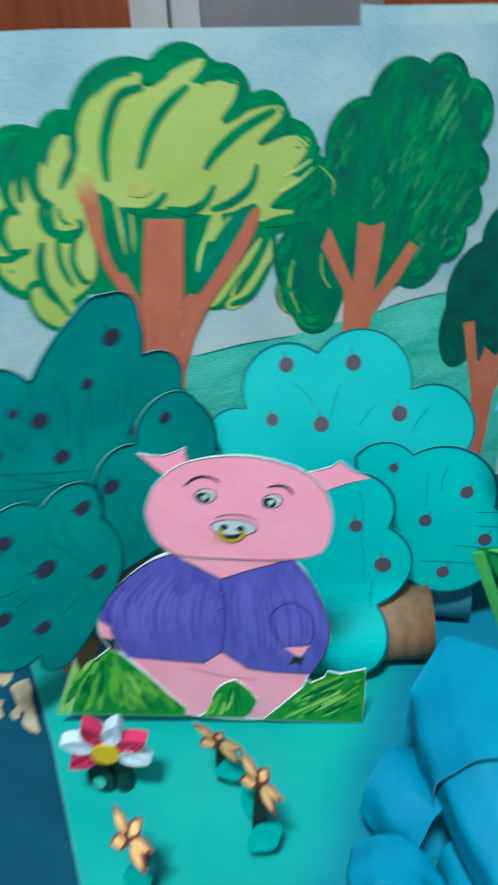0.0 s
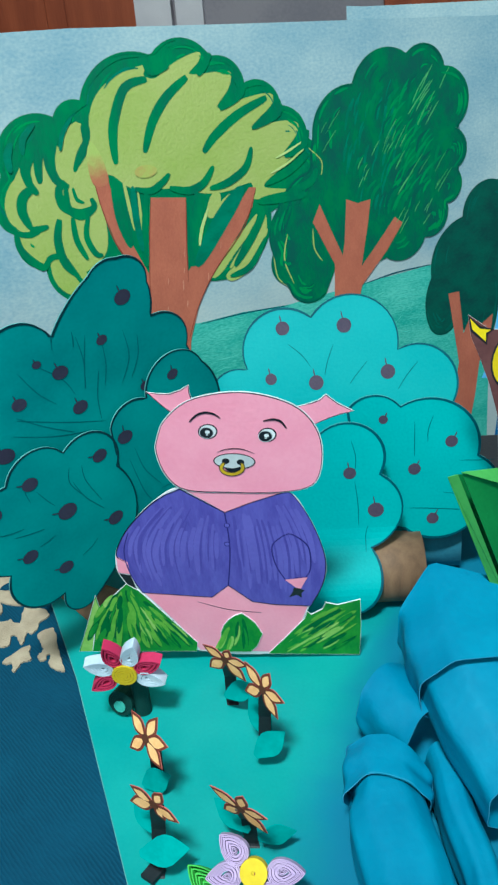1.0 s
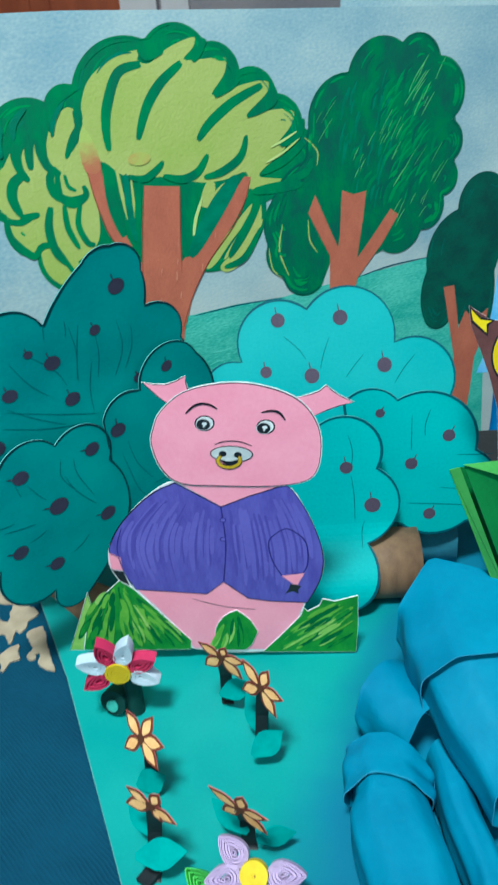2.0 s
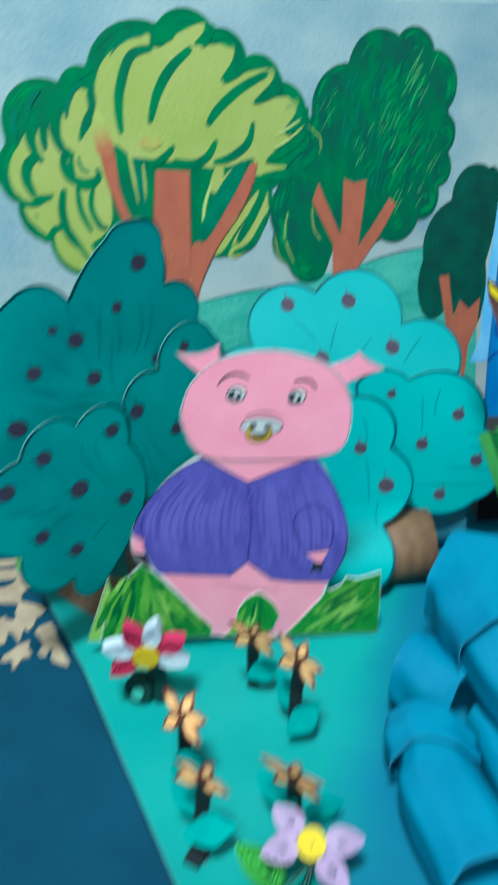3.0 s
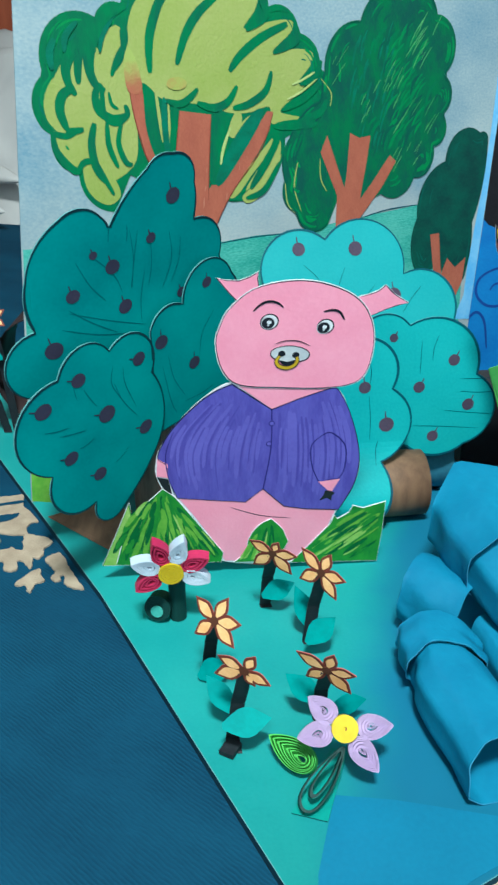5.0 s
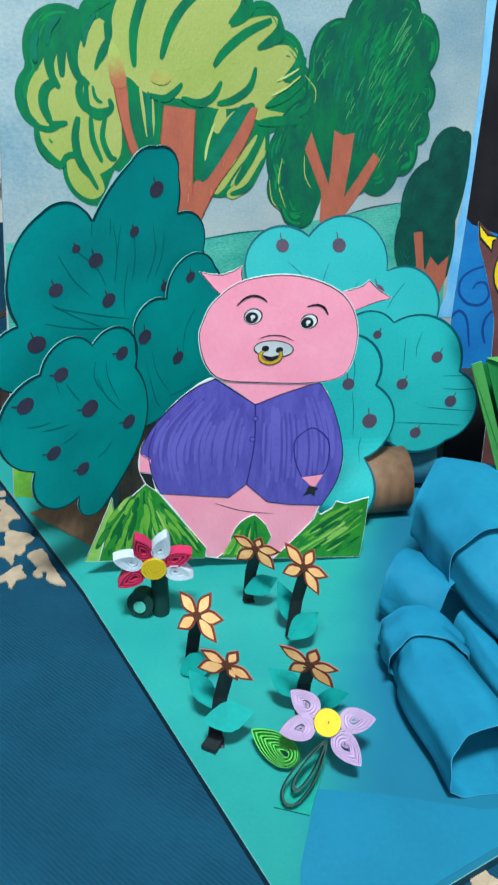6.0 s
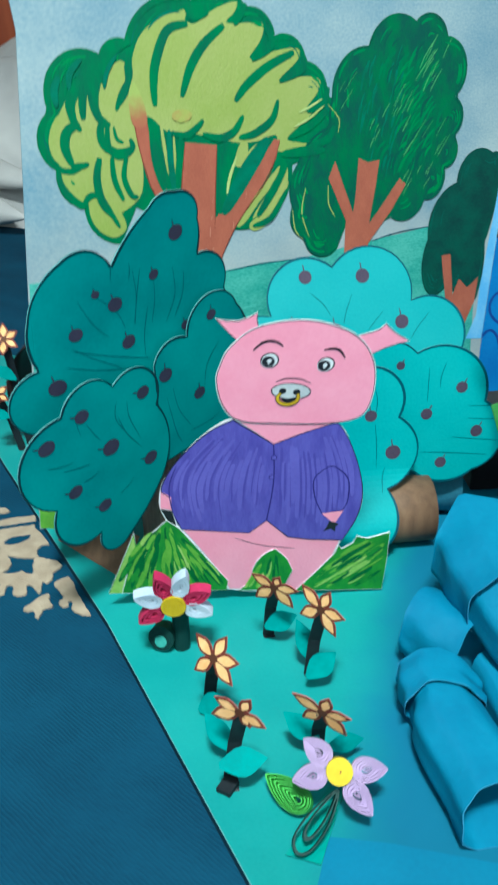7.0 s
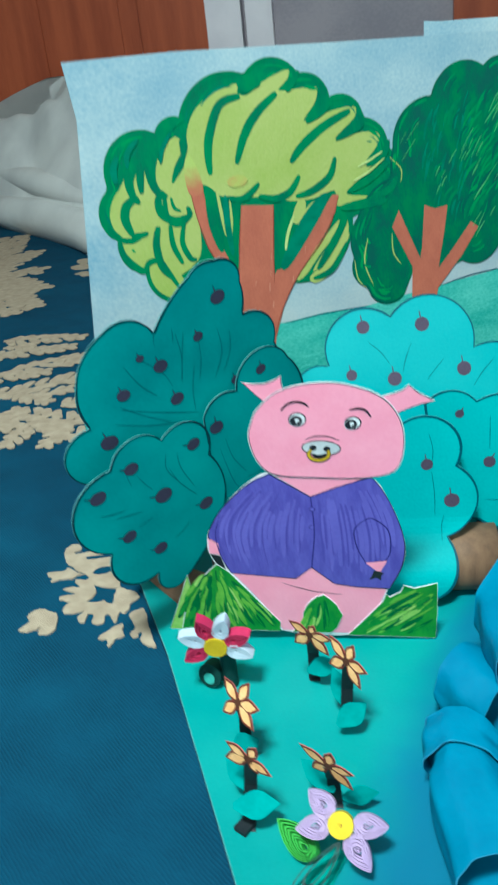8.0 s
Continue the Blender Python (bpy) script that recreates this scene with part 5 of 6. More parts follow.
def brown_flap():
    ob = thing("brown_flap", pose(0, 0, 0.0005), "folded brown card flap lying under the bush", "card flap")
    bm = bmesh.new()
    pts = [[c * MM for c in q] for q in ((-202.3, 649.9, 1.0), (-132.8, 580.9, 1.0), (-116.1, 604.3, 30.0), (-151.7, 622.7, 30.0))]
    v = [bm.verts.new(p) for p in pts] + [bm.verts.new((p[0] + 0.0006, p[1] + 0.0012, p[2])) for p in pts]
    for f in ((0, 1, 2, 3), (7, 6, 5, 4), (0, 4, 5, 1), (1, 5, 6, 2), (2, 6, 7, 3), (3, 7, 4, 0)):
        bm.faces.new([v[i] for i in f])
    part("flap", bm, KRAFT, ob)


brown_flap()


# ---- arched blue papers ----
def facet_line(chamfer, n):
    """n points round a box of half-width 1 whose corners are cut off by chamfer and then softened."""
    c = 1 - chamfer
    corners = [(-1, -c), (-1, c), (-c, 1), (c, 1), (1, c), (1, -c), (c, -1), (-c, -1)]
    sides = [(Vector(a), Vector(b)) for a, b in zip(corners, corners[1:] + corners[:1])]
    total = sum((b - a).length for a, b in sides)
    line = []
    for k in range(n):
        want = total * k / n
        for a, b in sides:
            if want <= (b - a).length:
                line.append(a + (b - a) * (want / (b - a).length))
                break
            want -= (b - a).length
    for turn in range(1):
        line = [(line[i - 1] + 2 * line[i] + line[(i + 1) % n]) / 4 for i in range(n)]
    return line


def arch(rear, front, width, height, label, thick=0.55, flat=3.0, cut=(0.0, 0.0), taper=1.0, lift=(0.0, 0.0), facets=56, pinch=0.0, crease=0.0006, lean=0.0, skew=(0.0, 0.0, 0.0, 0.0), nip=0.0, wave=0.0, chamfer=0.0, neck=(0.0, 0.0), tilt=0.0):
    """A sheet rolled into a flattened tunnel between two points of the base, open at both ends; lift: how far each end is off the base;
    cut: how far the top of each end reaches past its foot; skew: how far the rear end is cut back at its peak and to either side of it, and where across it the peak is; nip: how far the sides close in at the front; wave: how the front cut wanders; neck: how far it is squeezed in at the rear, and up to which share of its length; tilt: how far it leans down to one side."""
    a, b = Vector((*rear, 0)), Vector((*front, 0))
    d = b - a
    turn = math.degrees(math.atan2(d.y, d.x))
    ob = thing("paper_arch", pose(a.x, a.y, 0.0005, 0, 0, turn), label, "paper arch", "bowed blue papers")
    bm = bmesh.new()
    n, k = facets, 20
    shape = facet_line(chamfer, n) if chamfer else None

    def section(s, inset):
        w = width * (1 + (taper - 1) * s)
        if s < neck[1]:
            w *= 1 - neck[0] * min(1.0, (neck[1] - s) * 9)
        out = []
        h = height * (1 + (taper - 1) * s) * (1 - pinch * s)
        up = lift[0] + (lift[1] - lift[0]) * s
        for i in range(n):
            t = 2 * math.pi * i / n
            c, q = math.cos(t), math.sin(t)
            e = 2.0 / flat
            u, v = -math.copysign(abs(c) ** e, c), math.copysign(abs(q) ** e, q)
            if shape:
                u, v = shape[i]
                q, t = v, math.atan2(v, -u)
            y, z = u * (w / 2 - inset), h / 2 + v * (h / 2 - inset)
            y *= 1 - nip * s * max(0.0, -q)
            dent = crease * abs(math.sin(3.5 * t + 1.6 * s + 9 * width)) * (0.4 + 0.6 * abs(math.sin(5 * s + 40 * height)))
            y, z = y * (1 - dent / w * 2), z - dent * max(0.0, q)
            sag = 0.0012 * math.sin(9 * s + 2.3 * i / n)
            x = d.length * s + (cut[1] * s - cut[0] * (1 - s)) * (z / height) + (0.003 * math.sin(2 * t + 1) if s in (0, 1) else 0)
            x += wave * math.sin(3 * t + 0.6) * s ** 4
            x += (skew[0] + 2 * skew[1] * max(0.0, skew[3] - y / w) + 2 * skew[2] * max(0.0, y / w - skew[3])) * (1 - s)
            out.append((x, y + sag - lean * z / h, z + up - tilt * y))
        return out

    outer = [[bm.verts.new(p) for p in section(j / k, 0)] for j in range(k + 1)]
    inner = [[bm.verts.new(p) for p in section(j / k, thick * MM)] for j in range(k + 1)]
    for j in range(k):
        for i in range(n):
            q = (i + 1) % n
            bm.faces.new((outer[j][i], outer[j + 1][i], outer[j + 1][q], outer[j][q])).smooth = True
            bm.faces.new((inner[j][i], inner[j][q], inner[j + 1][q], inner[j + 1][i])).smooth = True
    bmesh.ops.recalc_face_normals(bm, faces=bm.faces[:])
    for j in (0, k):
        rim = bmesh.new()
        a, b = [rim.verts.new(v.co) for v in outer[j]], [rim.verts.new(v.co) for v in inner[j]]
        for i in range(n):
            q = (i + 1) % n
            rim.faces.new((a[i], a[q], b[q], b[i]))
        part("cut_edge", rim, PALEBLUE, ob, "pale raw paper edge")
    part("bowed_sheet", bm, BLUECARD, ob)
    return ob


PALEBLUE = surface("pale_blue_edge", srgb(70, 146, 182), srgb(54, 130, 168))
arch((0.1065, 0.410), (0.1250, 0.286), 0.0530, 0.0440, "blue card rolled into a long flattened tunnel on the sheet", taper=0.98, cut=(0.0, -0.012), crease=0.0005, chamfer=0.46, neck=(0.23, 0.36))
arch((0.1150, 0.416), (0.1125, 0.381), 0.058, 0.0458, "short rolled blue card over the tunnel's end", cut=(-0.002, 0.003), skew=(0.0, 0.0, 0.018, 0.0), nip=0.12, crease=0.0003, wave=0.003, chamfer=0.52, tilt=0.08, lift=(0.001, 0.001))
arch((0.1150, 0.468), (0.1430, 0.431), 0.056, 0.058, "small round blue card roll behind the tunnels", flat=2.2, cut=(0.0, 0.006), crease=0.0016)
arch((0.1790, 0.526), (0.1830, 0.431), 0.104, 0.074, "wide blue card roll lying over lower ones", taper=0.90, lift=(0.036, 0.036), cut=(0.0, 0.004), crease=0.0007, skew=(-0.002, 0.055, 0.032, -0.22), nip=0.10, chamfer=0.50)
arch((0.1835, 0.442), (0.2050, 0.362), 0.0905, 0.0650, "blue card roll pushed into the wide one and sloping down", lift=(0.0325, 0.021), taper=0.82, crease=0.0005, chamfer=0.52, tilt=0.085, skew=(-0.004, -0.018, 0.0, 0.0))
arch((0.185, 0.535), (0.192, 0.478), 0.050, 0.0345, "flat blue card roll in the shade under the wide one", flat=3.0)
arch((0.196, 0.462), (0.203, 0.380), 0.044, 0.0200, "flat blue card roll in the shade below the large one", flat=3.0)
arch((0.151, 0.418), (0.166, 0.308), 0.024, 0.038, "narrow blue card roll between the larger ones", crease=0.001, chamfer=0.5)


# ---- flowers ----
def turned(x, y, z, normal, spin=0.0):
    """A pose at a place whose local z looks along normal and whose local x stays level."""
    n = Vector(normal).normalized()
    a = Vector((1, 0, 0)) - n * n.x
    a.normalize()
    m = Matrix((a, n.cross(a), n)).transposed().to_4x4()
    m.translation = (x, y, z)
    return m @ pose(0, 0, 0, 0, 0, spin)


def petal(x, y, a, length, width):
    """A pointed petal in mm from x, y along a degrees."""
    c, s = math.cos(radians(a)), math.sin(radians(a))
    prof = [(0.0, 0.14), (0.2, 0.34), (0.42, 0.48), (0.6, 0.49), (0.78, 0.38), (0.92, 0.18), (1.0, 0.0)]
    up = [(t * length, w * width) for t, w in prof]
    pts = up + [(t, -w) for t, w in up[-2::-1]]
    return [Vector((x + c * t - s * w, y + s * t + c * w)) * MM for t, w in pts]


def star_petal(x, y, a, length, width):
    """A broad petal with nearly straight sides and a sharp tip, in mm from x, y along a degrees."""
    c, s = math.cos(radians(a)), math.sin(radians(a))
    prof = [(0.0, 0.10), (0.18, 0.30), (0.36, 0.46), (0.50, 0.50), (0.64, 0.44), (0.84, 0.21), (1.0, 0.0)]
    up = [(t * length, w * width) for t, w in prof]
    pts = up + [(t, -w) for t, w in up[-2::-1]]
    return [Vector((x + c * t - s * w, y + s * t + c * w)) * MM for t, w in pts]


def leaf_blade(name, start, along, length, width, face, parent, material=None):
    """A pointed card leaf that grows from start along a direction, its flat side looking along face."""
    e = Vector(along).normalized()
    n = Vector(face)
    n = (n - e * n.dot(e)).normalized()
    q = n.cross(e)
    m = Matrix((e, q, n)).transposed().to_4x4()
    m.translation = start
    bm = bmesh.new()
    card(bm, star_petal(0, 0, 0, length, width), 0.6, 0.0, 0, 0)
    bmesh.ops.transform(bm, matrix=m, verts=bm.verts)
    return part(name, bm, material or LEAFCARD, parent)


def orange_flower(head, foot, normal, petals, leaves, label, tab=0.003):
    """Five-petal card star on a folded black strip with card leaves; petals: degrees and mm, leaves: root, tip, width, facing."""
    ob = thing("orange_flower", pose(foot[0], foot[1], 0.0005), label, "paper flower", "orange paper flowers")
    inv = ob.matrix_world.inverted()
    m = inv @ turned(*head, normal)
    for k, (a, s) in enumerate(petals):
        bm = bmesh.new()
        c, q = math.cos(radians(a)), math.sin(radians(a))
        w = 3.6 + s * 0.34
        card(bm, star_petal(0, 0, a, s, w), 0.6, 0.02 * k, 0, 1)
        inner = bmesh.new()
        lay(inner, star_petal(3.4 * c, 3.4 * q, a, s - 6.4, w - 3.6), 0.25 + 0.02 * k)
        for b in (bm, inner):
            bend(b, lambda x, y: -1.3 * (x * x + y * y), 4)
            bmesh.ops.transform(b, matrix=m, verts=b.verts)
        blade = part("petal", bm, (RUST, PINKEDGE), ob)
        part("petal_paint", inner, PEACH, blade, "orange crayon filling")
    bm = bmesh.new()
    card(bm, oval(0, 0, 3.5, 3.3), 0.5, 0.55, 0, 0)
    bmesh.ops.transform(bm, matrix=m, verts=bm.verts)
    part("flower_eye", bm, BROWNDOT, ob)
    top = inv @ Vector(head) - Vector(normal).normalized() * 0.0022 - Vector((0, 0, 0.0035))
    w = 0.0046
    path = [Vector((0.001, -tab, 0.0004)), Vector((0, 0, 0.0008)), Vector((top.x * 0.45, top.y * 0.3 + 0.002, top.z * 0.5)), Vector((top.x, top.y, top.z))]
    bm = bmesh.new()
    rows = [[bm.verts.new(q + Vector((sx * w, 0.0006 * sy, 0.0003 * sy))) for sx, sy in ((-1, -1), (1, -1), (1, 1), (-1, 1))] for q in path]
    for a, b in zip(rows, rows[1:]):
        for i in range(4):
            bm.faces.new((a[i], a[(i + 1) % 4], b[(i + 1) % 4], b[i]))
    bm.faces.new(rows[0][::-1])
    bm.faces.new(rows[-1])
    bmesh.ops.recalc_face_normals(bm, faces=bm.faces[:])
    part("stem_strip", bm, BLACKCARD, ob)
    if tab > 0.01:
        bm = bmesh.new()
        box(bm, -0.0052, -0.0062, 0.0, 0.0052, 0.0062, 0.0034)
        part("foot_tab", bm, BLACKCARD, ob, "folded black foot").matrix_local = pose(-0.002, -0.010, 0.0006, 0, 0, -32)
    for root, tip, width, face in leaves:
        a, b = inv @ (Vector(root) * MM), inv @ (Vector(tip) * MM)
        leaf_blade("leaf", a, b - a, (b - a).length / MM, width, face, ob)


orange_flower((-0.0467, 0.3953, 0.0651), (-0.052, 0.424), (-.598, -.716, .361), ((134, 22.0), (54, 20.4), (-4, 21.6), (-50, 22.9), (-150, 20.9)),
              [((-59.5, 408.9, 4.0), (-36.7, 402.6, 22.0), 19, (0, -1, 0.6))], "peach paper flower with rust outlines on a black strip")
orange_flower((-0.0304, 0.3395, 0.0699), (-0.038, 0.352), (-.473, -.881, .006), ((163, 19.3), (60, 15.2), (-21, 18.9), (-56, 12.9), (-155, 23.6)),
              [((-36.2, 358.9, 16.0), (-54.0, 371.0, 40.0), 15, (0.3, -1, 0.4)), ((-45.1, 338.6, 26.0), (-12.9, 341.1, 28.0), 19, (0, -0.8, 0.8))], "peach paper flower with two teal leaves on a folded black strip", tab=0.012)
orange_flower((0.0309, 0.4270, 0.0777), (0.026, 0.446), (-.647, -.756, .095), ((139, 22.7), (65, 18.2), (-6, 20.1), (-57, 22.8), (-151, 21.8)),
              [((30.8, 447.1, 8.0), (16.6, 458.2, 45.0), 16, (0.2, -1, 0.3)), ((21.5, 425.1, 16.0), (43.8, 431.2, 34.0), 19, (-0.1, -1, 0.4))], "tall peach paper flower with two upright teal leaves")
orange_flower((0.0, 0.4665, 0.0695), (-0.003, 0.494), (-.419, -.901, -.111), ((159, 20.3), (69, 12.7), (5, 19.9), (-48, 23.6), (-134, 22.7)),
              [((-6.5, 482.5, 18.0), (19.4, 479.5, 32.0), 17, (0, -1, 0.6))], "peach paper flower close before the painted grass")
orange_flower((0.0216, 0.3414, 0.0645), (0.022, 0.366), (-.446, -.874, -.191), ((159, 22.7), (79, 16.9), (8, 19.2), (-45, 24.0), (-135, 19.4)),
              [((22.4, 359.7, 20.0), (-0.7, 372.5, 36.0), 17, (0.2, -1, 0.1)), ((28.0, 356.2, 18.0), (53.1, 360.6, 20.0), 17, (0, -1, 0.1))], "peach paper flower tipped forward behind the lilac one")
orange_flower((-0.276, 0.842, 0.146), (-0.268, 0.858), (0.1, -0.8, 0.58), ((95, 20), (35, 18), (-30, 18), (-95, 19), (165, 20)),
              [((-270, 845, 96), (-292, 840, 116), 14, (0, -1, 0.4))], "peach paper flower behind the backdrop's edge")
orange_flower((-0.292, 0.836, 0.082), (-0.279, 0.856), (0.0, -0.9, 0.44), ((110, 16), (40, 15), (-30, 15), (-100, 15), (180, 16)),
              [((-282, 838, 52), (-302, 834, 62), 12, (0, -1, 0.4))], "low peach paper flower beside the wide brown roll")




def drop_line(length, width, scale=1.0, eye=0.36, n=30):
    """A teardrop outline in mm, point outwards, round end at the origin side, shrunk about its own core."""
    pts = []
    for k in range(n):
        t = 2 * math.pi * k / n
        x = (1 - math.cos(t)) / 2
        y = math.sin(t) * (1 - x) ** 0.36 * 0.565
        pts.append((x * length, y * width))
    cx = eye * length
    return [Vector((cx + (x - cx) * scale, y * scale)) * MM for x, y in pts]


def quilled(parent, m, length, width, depth, coils, material, name="petal", squeeze=0.5, core=None, dip=0.12, eye=0.36, heart=0.16):
    """A rolled paper strip pinched to a teardrop: nested standing walls, joined as the coil is."""
    bm = bmesh.new()
    step = (1 - heart) / max(1, coils)
    for c in range(coils):
        s0 = 1 - step * c
        s1 = s0 - step * squeeze
        at = eye + (0.02 if c % 2 else -0.02) * min(1, c)
        o, i = drop_line(length, width, s0, at), drop_line(length, width, s1, at)
        k = len(o)
        sets = [[bm.verts.new((q.x, q.y, z * MM)) for q in line] for line, z in ((o, 0), (o, depth - dip * c), (i, depth - dip * c), (i, 0))]
        for a, b in zip(sets, sets[1:] + sets[:1]):
            for j in range(k):
                bm.faces.new((a[j], a[(j + 1) % k], b[(j + 1) % k], b[j]))
    if core:
        o, i = drop_line(length, width, 0.97, eye), drop_line(length, width, heart + 0.06, eye)
        a, b = [[bm.verts.new((v.x, v.y, depth * core * MM)) for v in line] for line in (o, i)]
        for j in range(len(a)):
            q = (j + 1) % len(a)
            bm.faces.new((a[j], a[q], b[q], b[j]))
    bmesh.ops.recalc_face_normals(bm, faces=bm.faces[:])
    bmesh.ops.transform(bm, matrix=m, verts=bm.verts)
    return part(name, bm, material, parent)


def disc_coil(parent, m, r, depth, coils, material, name, fill=0.72):
    bm = bmesh.new()
    for c in range(coils):
        r0, r1 = r * (1 - c / coils), r * (1 - (c + fill) / coils)
        sets = [[bm.verts.new((rr * MM * math.cos(6.2832 * k / 24), rr * MM * math.sin(6.2832 * k / 24), z * MM)) for k in range(24)] for rr, z in ((r0, 0), (r0, depth), (r1, depth), (r1, 0))]
        for a, b in zip(sets, sets[1:] + sets[:1]):
            for j in range(24):
                bm.faces.new((a[j], a[(j + 1) % 24], b[(j + 1) % 24], b[j]))
    bm.faces.new([bm.verts.new((r * 0.98 * MM * math.cos(6.2832 * k / 24), r * 0.98 * MM * math.sin(6.2832 * k / 24), depth * 0.85 * MM)) for k in range(24)])
    bmesh.ops.recalc_face_normals(bm, faces=bm.faces[:])
    bmesh.ops.transform(bm, matrix=m, verts=bm.verts)
    return part(name, bm, material, parent)


def lilac_flower():
    ob = thing("lilac_flower", pose(0.016, 0.292, 0.0005), "quilled lilac paper flower with a yellow heart on a looped strip", "paper flower", "quilled paper flowers")
    inv = ob.matrix_world.inverted()
    m = inv @ turned(0.030, 0.323, 0.034, (-0.05, -0.74, 0.67))
    for a, s in ((136, 0.94), (188, 0.98), (0, 1.0), (-55, 1.08)):
        quilled(ob, m @ pose(0, 0, 0, 0, 0, a) @ pose(0.0075, 0, 0), 22.8 * s, 16.6, 6.5, 7, LILAC, squeeze=0.64, core=0.5, dip=0.2, eye=0.42, heart=0.27)
        quilled(ob, m @ pose(0, 0, 0, 0, 0, a) @ pose(0.0075 + 0.0068, 0.0004, 0), 5.6, 3.6, 5.6, 2, LILAC, "petal_eye", squeeze=0.5, heart=0.2)
    disc_coil(ob, m @ pose(0, 0, 0.002), 8.3, 7.0, 1, YELLOW, "flower_heart", 0.86)
    # Dark strip laid on the heart for the shade inside the coil's slit.
    part("coil_slit_shade", box(bmesh.new(), -0.0006, -0.0022, 0.0, 0.0006, 0.0022, 0.0003), RUST, ob).matrix_local = m @ pose(0.001, 0, 0.0083, 0, 0, -20)
    tip, root = Vector((-13.2, 341.3, 12.0)) * MM, Vector((12.8, 317.8, 6.0)) * MM
    d = tip - root
    e = d.normalized()
    n = Vector((-0.05, -0.74, 0.67))
    n = (n - e * n.dot(e)).normalized()
    lm = Matrix((e, n.cross(e), n)).transposed().to_4x4()
    lm.translation = root
    quilled(ob, inv @ lm, d.length / MM, 20, 7, 7, GREENSTRIP, "leaf", 0.40, 0.22, eye=0.24, heart=0.10)
    top, low = Vector((28.5, 317.1, 24.0)) * MM, Vector((-1.1, 289.7, 4.0)) * MM
    d = low - top
    e = d.normalized()
    n = Vector((-0.05, -0.74, 0.67))
    n = (n - e * n.dot(e)).normalized()
    lm = Matrix((e, n.cross(e), n)).transposed().to_4x4()
    lm.translation = top
    size = d.length / MM
    for w, q in ((1.0, 1.0), (0.52, 0.80)):
        dense = curve([(size * q * x, 13 * w * y) for x, y in ((0, 0), (0.25, 0.42), (0.6, 0.62), (0.9, 0.5), (1.0, 0.05), (0.88, -0.42), (0.6, -0.5), (0.25, -0.3))], True, 5)
        centre = sum(dense, Vector((0, 0))) / len(dense)
        inner = [centre + (v - centre) * (1 - 0.085 / w) for v in dense]
        kk = len(dense)
        bm = bmesh.new()
        sets = [[bm.verts.new((v.x, v.y, z * MM)) for v in ln_] for ln_, z in ((dense, 0), (dense, 6), (inner, 6), (inner, 0))]
        for a, b in zip(sets, sets[1:] + sets[:1]):
            for j in range(kk):
                bm.faces.new((a[j], a[(j + 1) % kk], b[(j + 1) % kk], b[j]))
        bmesh.ops.recalc_face_normals(bm, faces=bm.faces[:])
        bmesh.ops.transform(bm, matrix=inv @ lm, verts=bm.verts)
        part("stem_loop", bm, DARKSTRIP, ob)
    bm = bmesh.new()
    card(bm, [Vector((x * MM - 0.016, y * MM - 0.292)) for x, y, _ in ((-6.1, 290.5, 0.0), (14.7, 282.7, 0.0), (36.3, 334.4, 0.0), (26.5, 338.4, -0.0))], 0.7, 0.8, 0, 1)
    part("stand_strip", bm, (TEALSTRIP, TEALEDGE), ob, "teal card strip under the loop")


lilac_flower()


def red_flower():
    ob = thing("red_flower", pose(-0.082, 0.480, 0.0005), "quilled crimson and white paper flower on a dark rolled foot", "paper flower", "quilled paper flowers")
    inv = ob.matrix_world.inverted()
    m = inv @ turned(-0.0775, 0.4740, 0.0580, (0.03, -1, -0.07))
    for a, mat, coils in ((70, PALE, 5), (113, CRIMSON, 3), (160, PALE, 5), (208, CRIMSON, 3), (-19, PALE, 5), (22, CRIMSON, 3)):
        quilled(ob, m @ pose(0, 0, 0, 0, 0, a) @ pose(0.0095, 0, 0.0, 0, -4, 0), 22.6, 15.0, 9.5, coils, mat, dip=0.3, squeeze=0.9 if coils > 3 else 0.5, core=0.72)
    disc_coil(ob, m @ pose(0, 0, 0.0015), 9.6, 9.5, 4, YELLOW, "flower_heart", 0.88)
    disc_coil(ob, turned(-0.0050, 0.0105, 0.0112, (-0.3, -1, 0.2)), 10.8, 12, 6, DARKSTRIP, "rolled_foot", 0.94)
    disc_coil(ob, turned(-0.0085, -0.0021, 0.0118, (-0.3, -1, 0.2)), 5.0, 1.0, 3, HATCH, "coil_end", 0.8)
    disc_coil(ob, pose(0.0078, 0.0052, 0.0), 6.8, 40, 4, DARKSTRIP, "rolled_stem", 0.9)


red_flower()


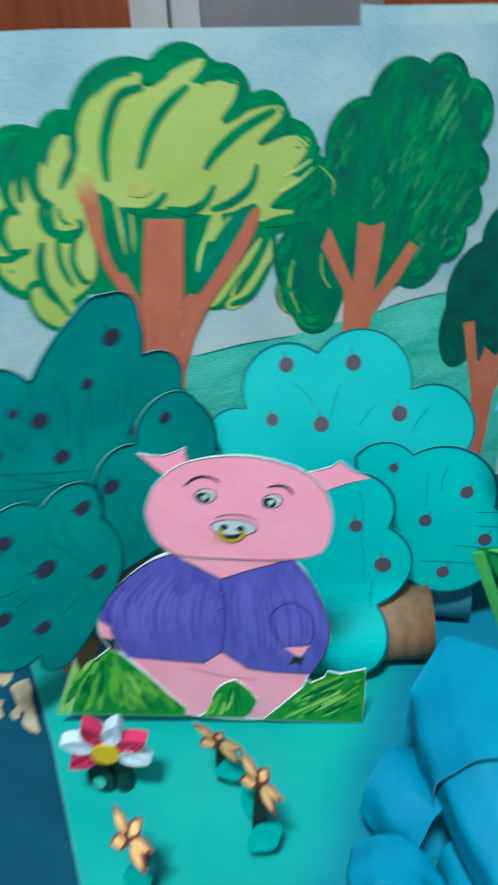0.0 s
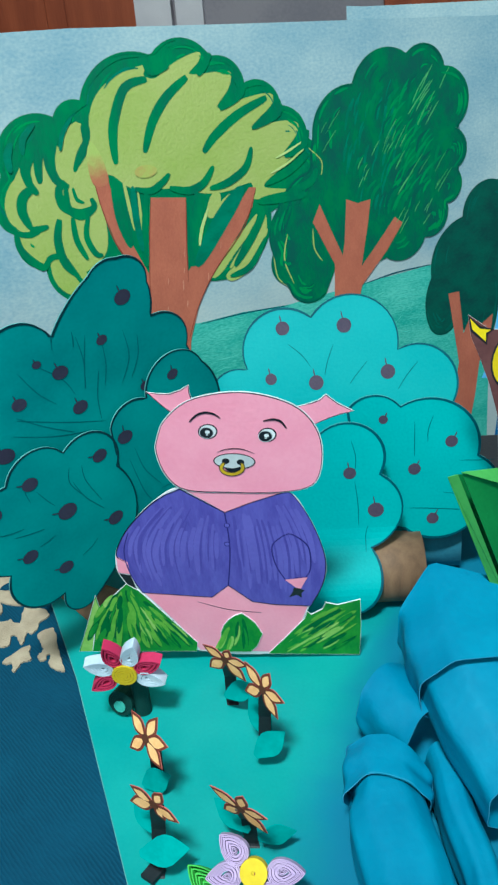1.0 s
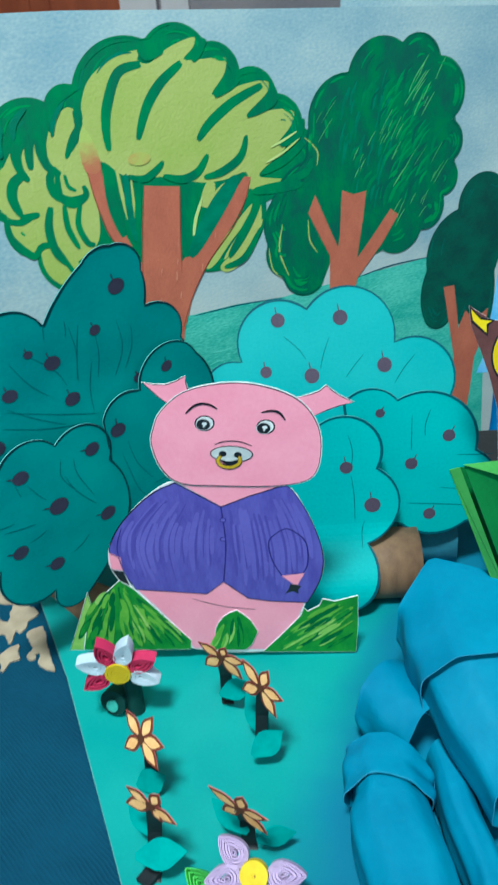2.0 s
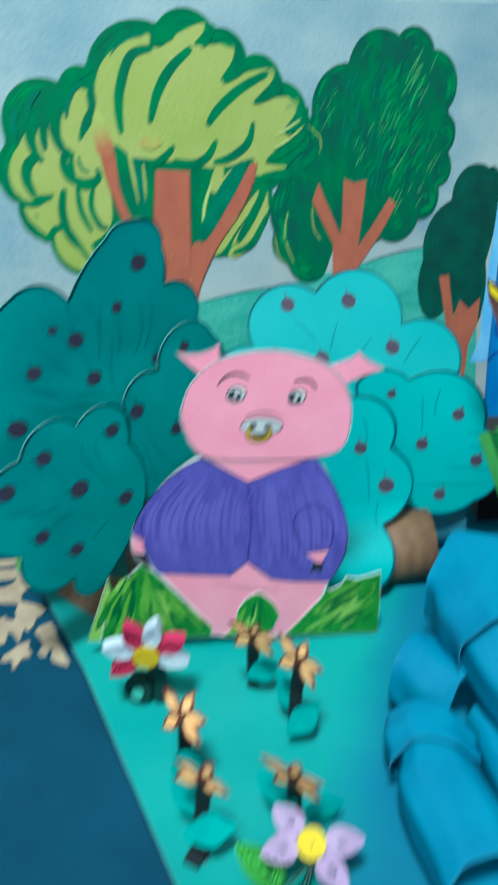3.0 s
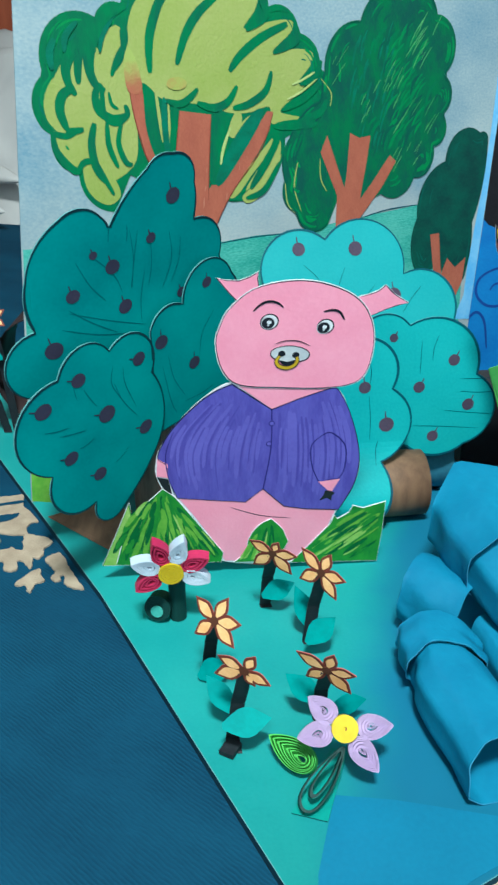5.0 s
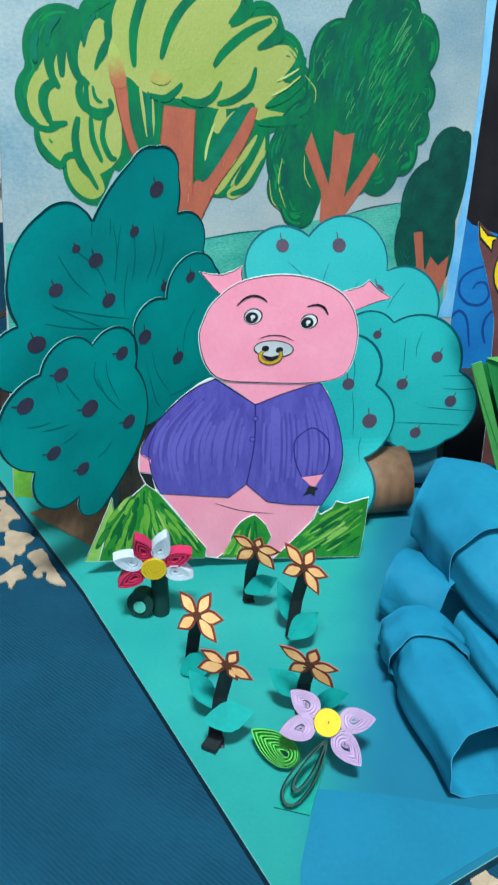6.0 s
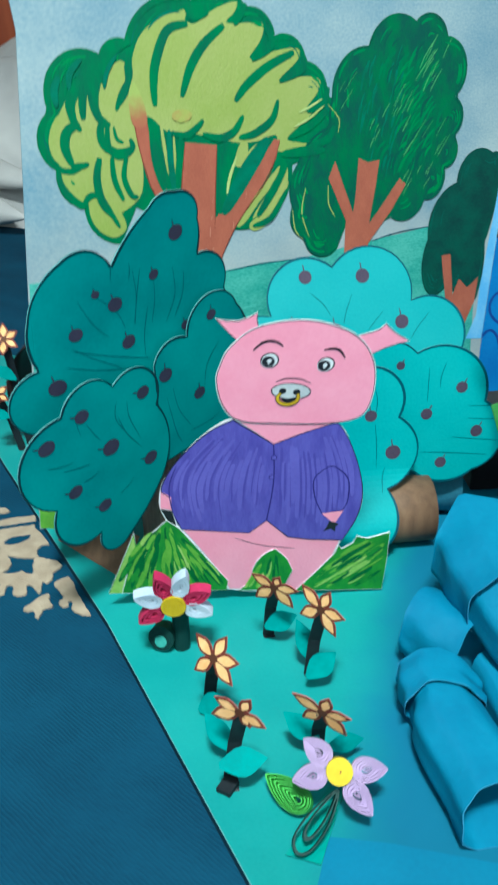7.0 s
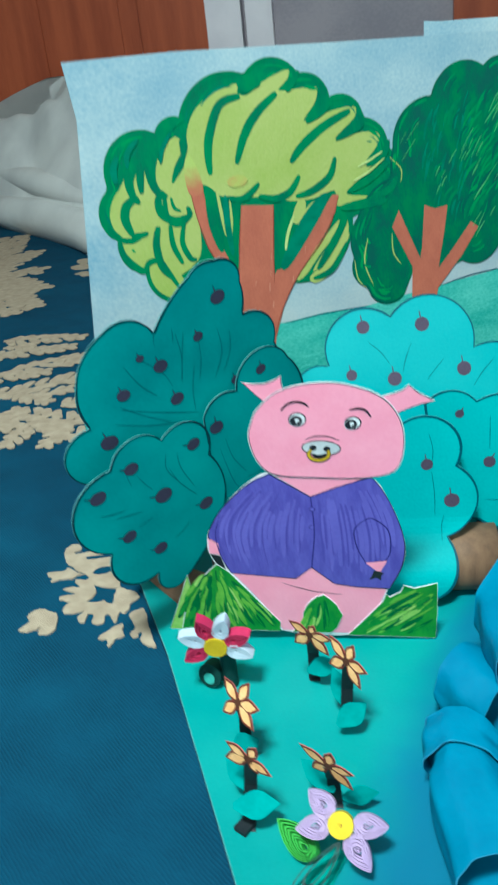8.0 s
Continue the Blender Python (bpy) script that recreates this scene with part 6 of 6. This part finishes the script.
# ---- things beside the tunnels ----
def folded_green():
    """A folded green card standing on a corner, its turned-over flap coloured paler as if lit."""
    ob = thing("folded_green_card", pose(0.245, 0.50, 0.0), "folded green card standing beside the blue tunnels", "folded card")
    V = Vector
    tl, low, foot, tr = V((-0.083, -0.002, 0.201)), V((-0.043, 0.002, 0.092)), V((0.0, 0.01, 0.0)), V((0.12, 0.02, 0.205))
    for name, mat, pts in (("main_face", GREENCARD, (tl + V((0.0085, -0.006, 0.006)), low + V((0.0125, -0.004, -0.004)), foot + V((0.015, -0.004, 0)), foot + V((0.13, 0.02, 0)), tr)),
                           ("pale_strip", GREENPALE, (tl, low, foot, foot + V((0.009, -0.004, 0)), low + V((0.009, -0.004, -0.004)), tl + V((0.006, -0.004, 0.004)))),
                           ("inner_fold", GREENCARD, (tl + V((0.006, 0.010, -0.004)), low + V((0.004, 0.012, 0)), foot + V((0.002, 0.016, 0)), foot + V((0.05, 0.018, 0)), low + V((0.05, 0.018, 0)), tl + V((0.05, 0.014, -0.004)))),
                           # Flap faces up more; its stronger light is put into the paler green.
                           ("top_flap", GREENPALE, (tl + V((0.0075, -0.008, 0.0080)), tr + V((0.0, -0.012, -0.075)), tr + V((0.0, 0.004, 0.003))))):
        bm = bmesh.new()
        n = (pts[1] - pts[0]).cross(pts[2] - pts[0]).normalized() * 0.0008
        a, b = [bm.verts.new(p) for p in pts], [bm.verts.new(p + n) for p in pts]
        bm.faces.new(a)
        bm.faces.new(b[::-1])
        for i in range(len(pts)):
            bm.faces.new((a[i], b[i], b[(i + 1) % len(pts)], a[(i + 1) % len(pts)]))
        bmesh.ops.recalc_face_normals(bm, faces=bm.faces[:])
        part(name, bm, mat, ob)


folded_green()


def brown_cutout():
    ob = thing("brown_cutout", stand(0.245, 0.598, 4, -3), "brown paper cut-out with a pointed yellow tip and patch", "paper figure")
    bm = bmesh.new()
    outline = poly([(-61, 289), (-44, 276), (-36, 276), (-12, 284), (10, 278), (60, 288), (58, 240), (52, 0), (-20, 0), (-26, 120), (-34, 205), (-42, 232), (-50, 253), (-58, 272)])
    card(bm, outline, 0.8, 0.0, 0, 1)
    part("body_card", bm, (OWLBROWN, WHITE), ob)
    part("tip_outline", one(poly([(-60.5, 288), (-58.5, 276), (-46, 264.5), (-46, 273), (-41.5, 276.5), (-51.5, 279.5)]), 0.25), INK, ob)
    part("yellow_tip", one(poly([(-59.5, 286), (-57.4, 277.4), (-47, 267), (-47.4, 274), (-43.6, 276), (-52, 277.6)]), 0.3), GOLDYELLOW, ob)
    part("patch_outline", one(oval(-19, 250, 23.4, 27.4), 0.25), INK, ob)
    part("yellow_patch", one(oval(-19, 250, 22, 26), 0.3), GOLDYELLOW, ob)
    part("white_patch", one(oval(-12, 246, 13, 16), 0.5), WHITE, ob)


GOLDYELLOW = surface("yellow_paint", srgb(232, 206, 30), srgb(214, 184, 24))
brown_cutout()


def wave_panel():
    ob = thing("wave_panel", stand(0.36, 0.885, -4, 4), "blue card panel with drawn wave curls behind the backdrop", "panel")
    bm = bmesh.new()
    card(bm, poly([(-180, 0), (-150, 268), (-75, 237), (-60, 222), (30, 190), (180, 170), (180, 0)]), 1.2, 0.0, 0, 1)
    part("panel_card", bm, (WAVEBLUE, WHITE), ob)
    for k, line in enumerate(([(-30, 175), (-53, 168), (-66, 157), (-67, 140), (-55, 127), (-38, 126), (-30, 138), (-36, 152), (-46, 152), (-51, 145)], [(-88, 88), (-77, 106), (-65, 118), (-54, 106), (-48, 72)], [(-20, 122), (-31, 108), (-33, 92), (-28, 76)], [(30, 172), (12, 160), (6, 142), (16, 126), (32, 130)])):
        part("wave_curl", one(ribbon(line, 3.4, (0.6, 0.4), n=5), 0.3 + 0.02 * k), WAVEINK, ob)


wave_panel()
rear = thing("rear_panel", stand(0.235, 0.985, -3, 0), "second pale blue painted panel behind the backdrop", "panel")
bm = bmesh.new()
card(bm, poly([(-119, 0), (-119, 499), (-100, 497), (62, 491), (62, 0)]), 1.2, 0.0, 0, 0)
part("panel_card", bm, SKY, rear)
dark = thing("black_board", stand(0.78, 1.16, 0, 2), "black cloth-covered board leaning behind the panels", "board")
bm = bmesh.new()
card(bm, poly([(-440, 0), (-430, 470), (430, 470), (430, 0)]), 8, 0.0, 0, 0)
part("board", bm, BLACKCLOTH, dark)
low = thing("black_box", pose(0.30, 0.735, 0.0005), "low black card box in the shade behind the tunnels", "box")
bm = box(bmesh.new(), -0.07, -0.02, 0, 0.14, 0.06, 0.082)
bmesh.ops.bevel(bm, geom=bm.edges[:], offset=0.002, segments=2, affect="EDGES", profile=0.5)
part("box_body", bm, BLACKCLOTH, low)
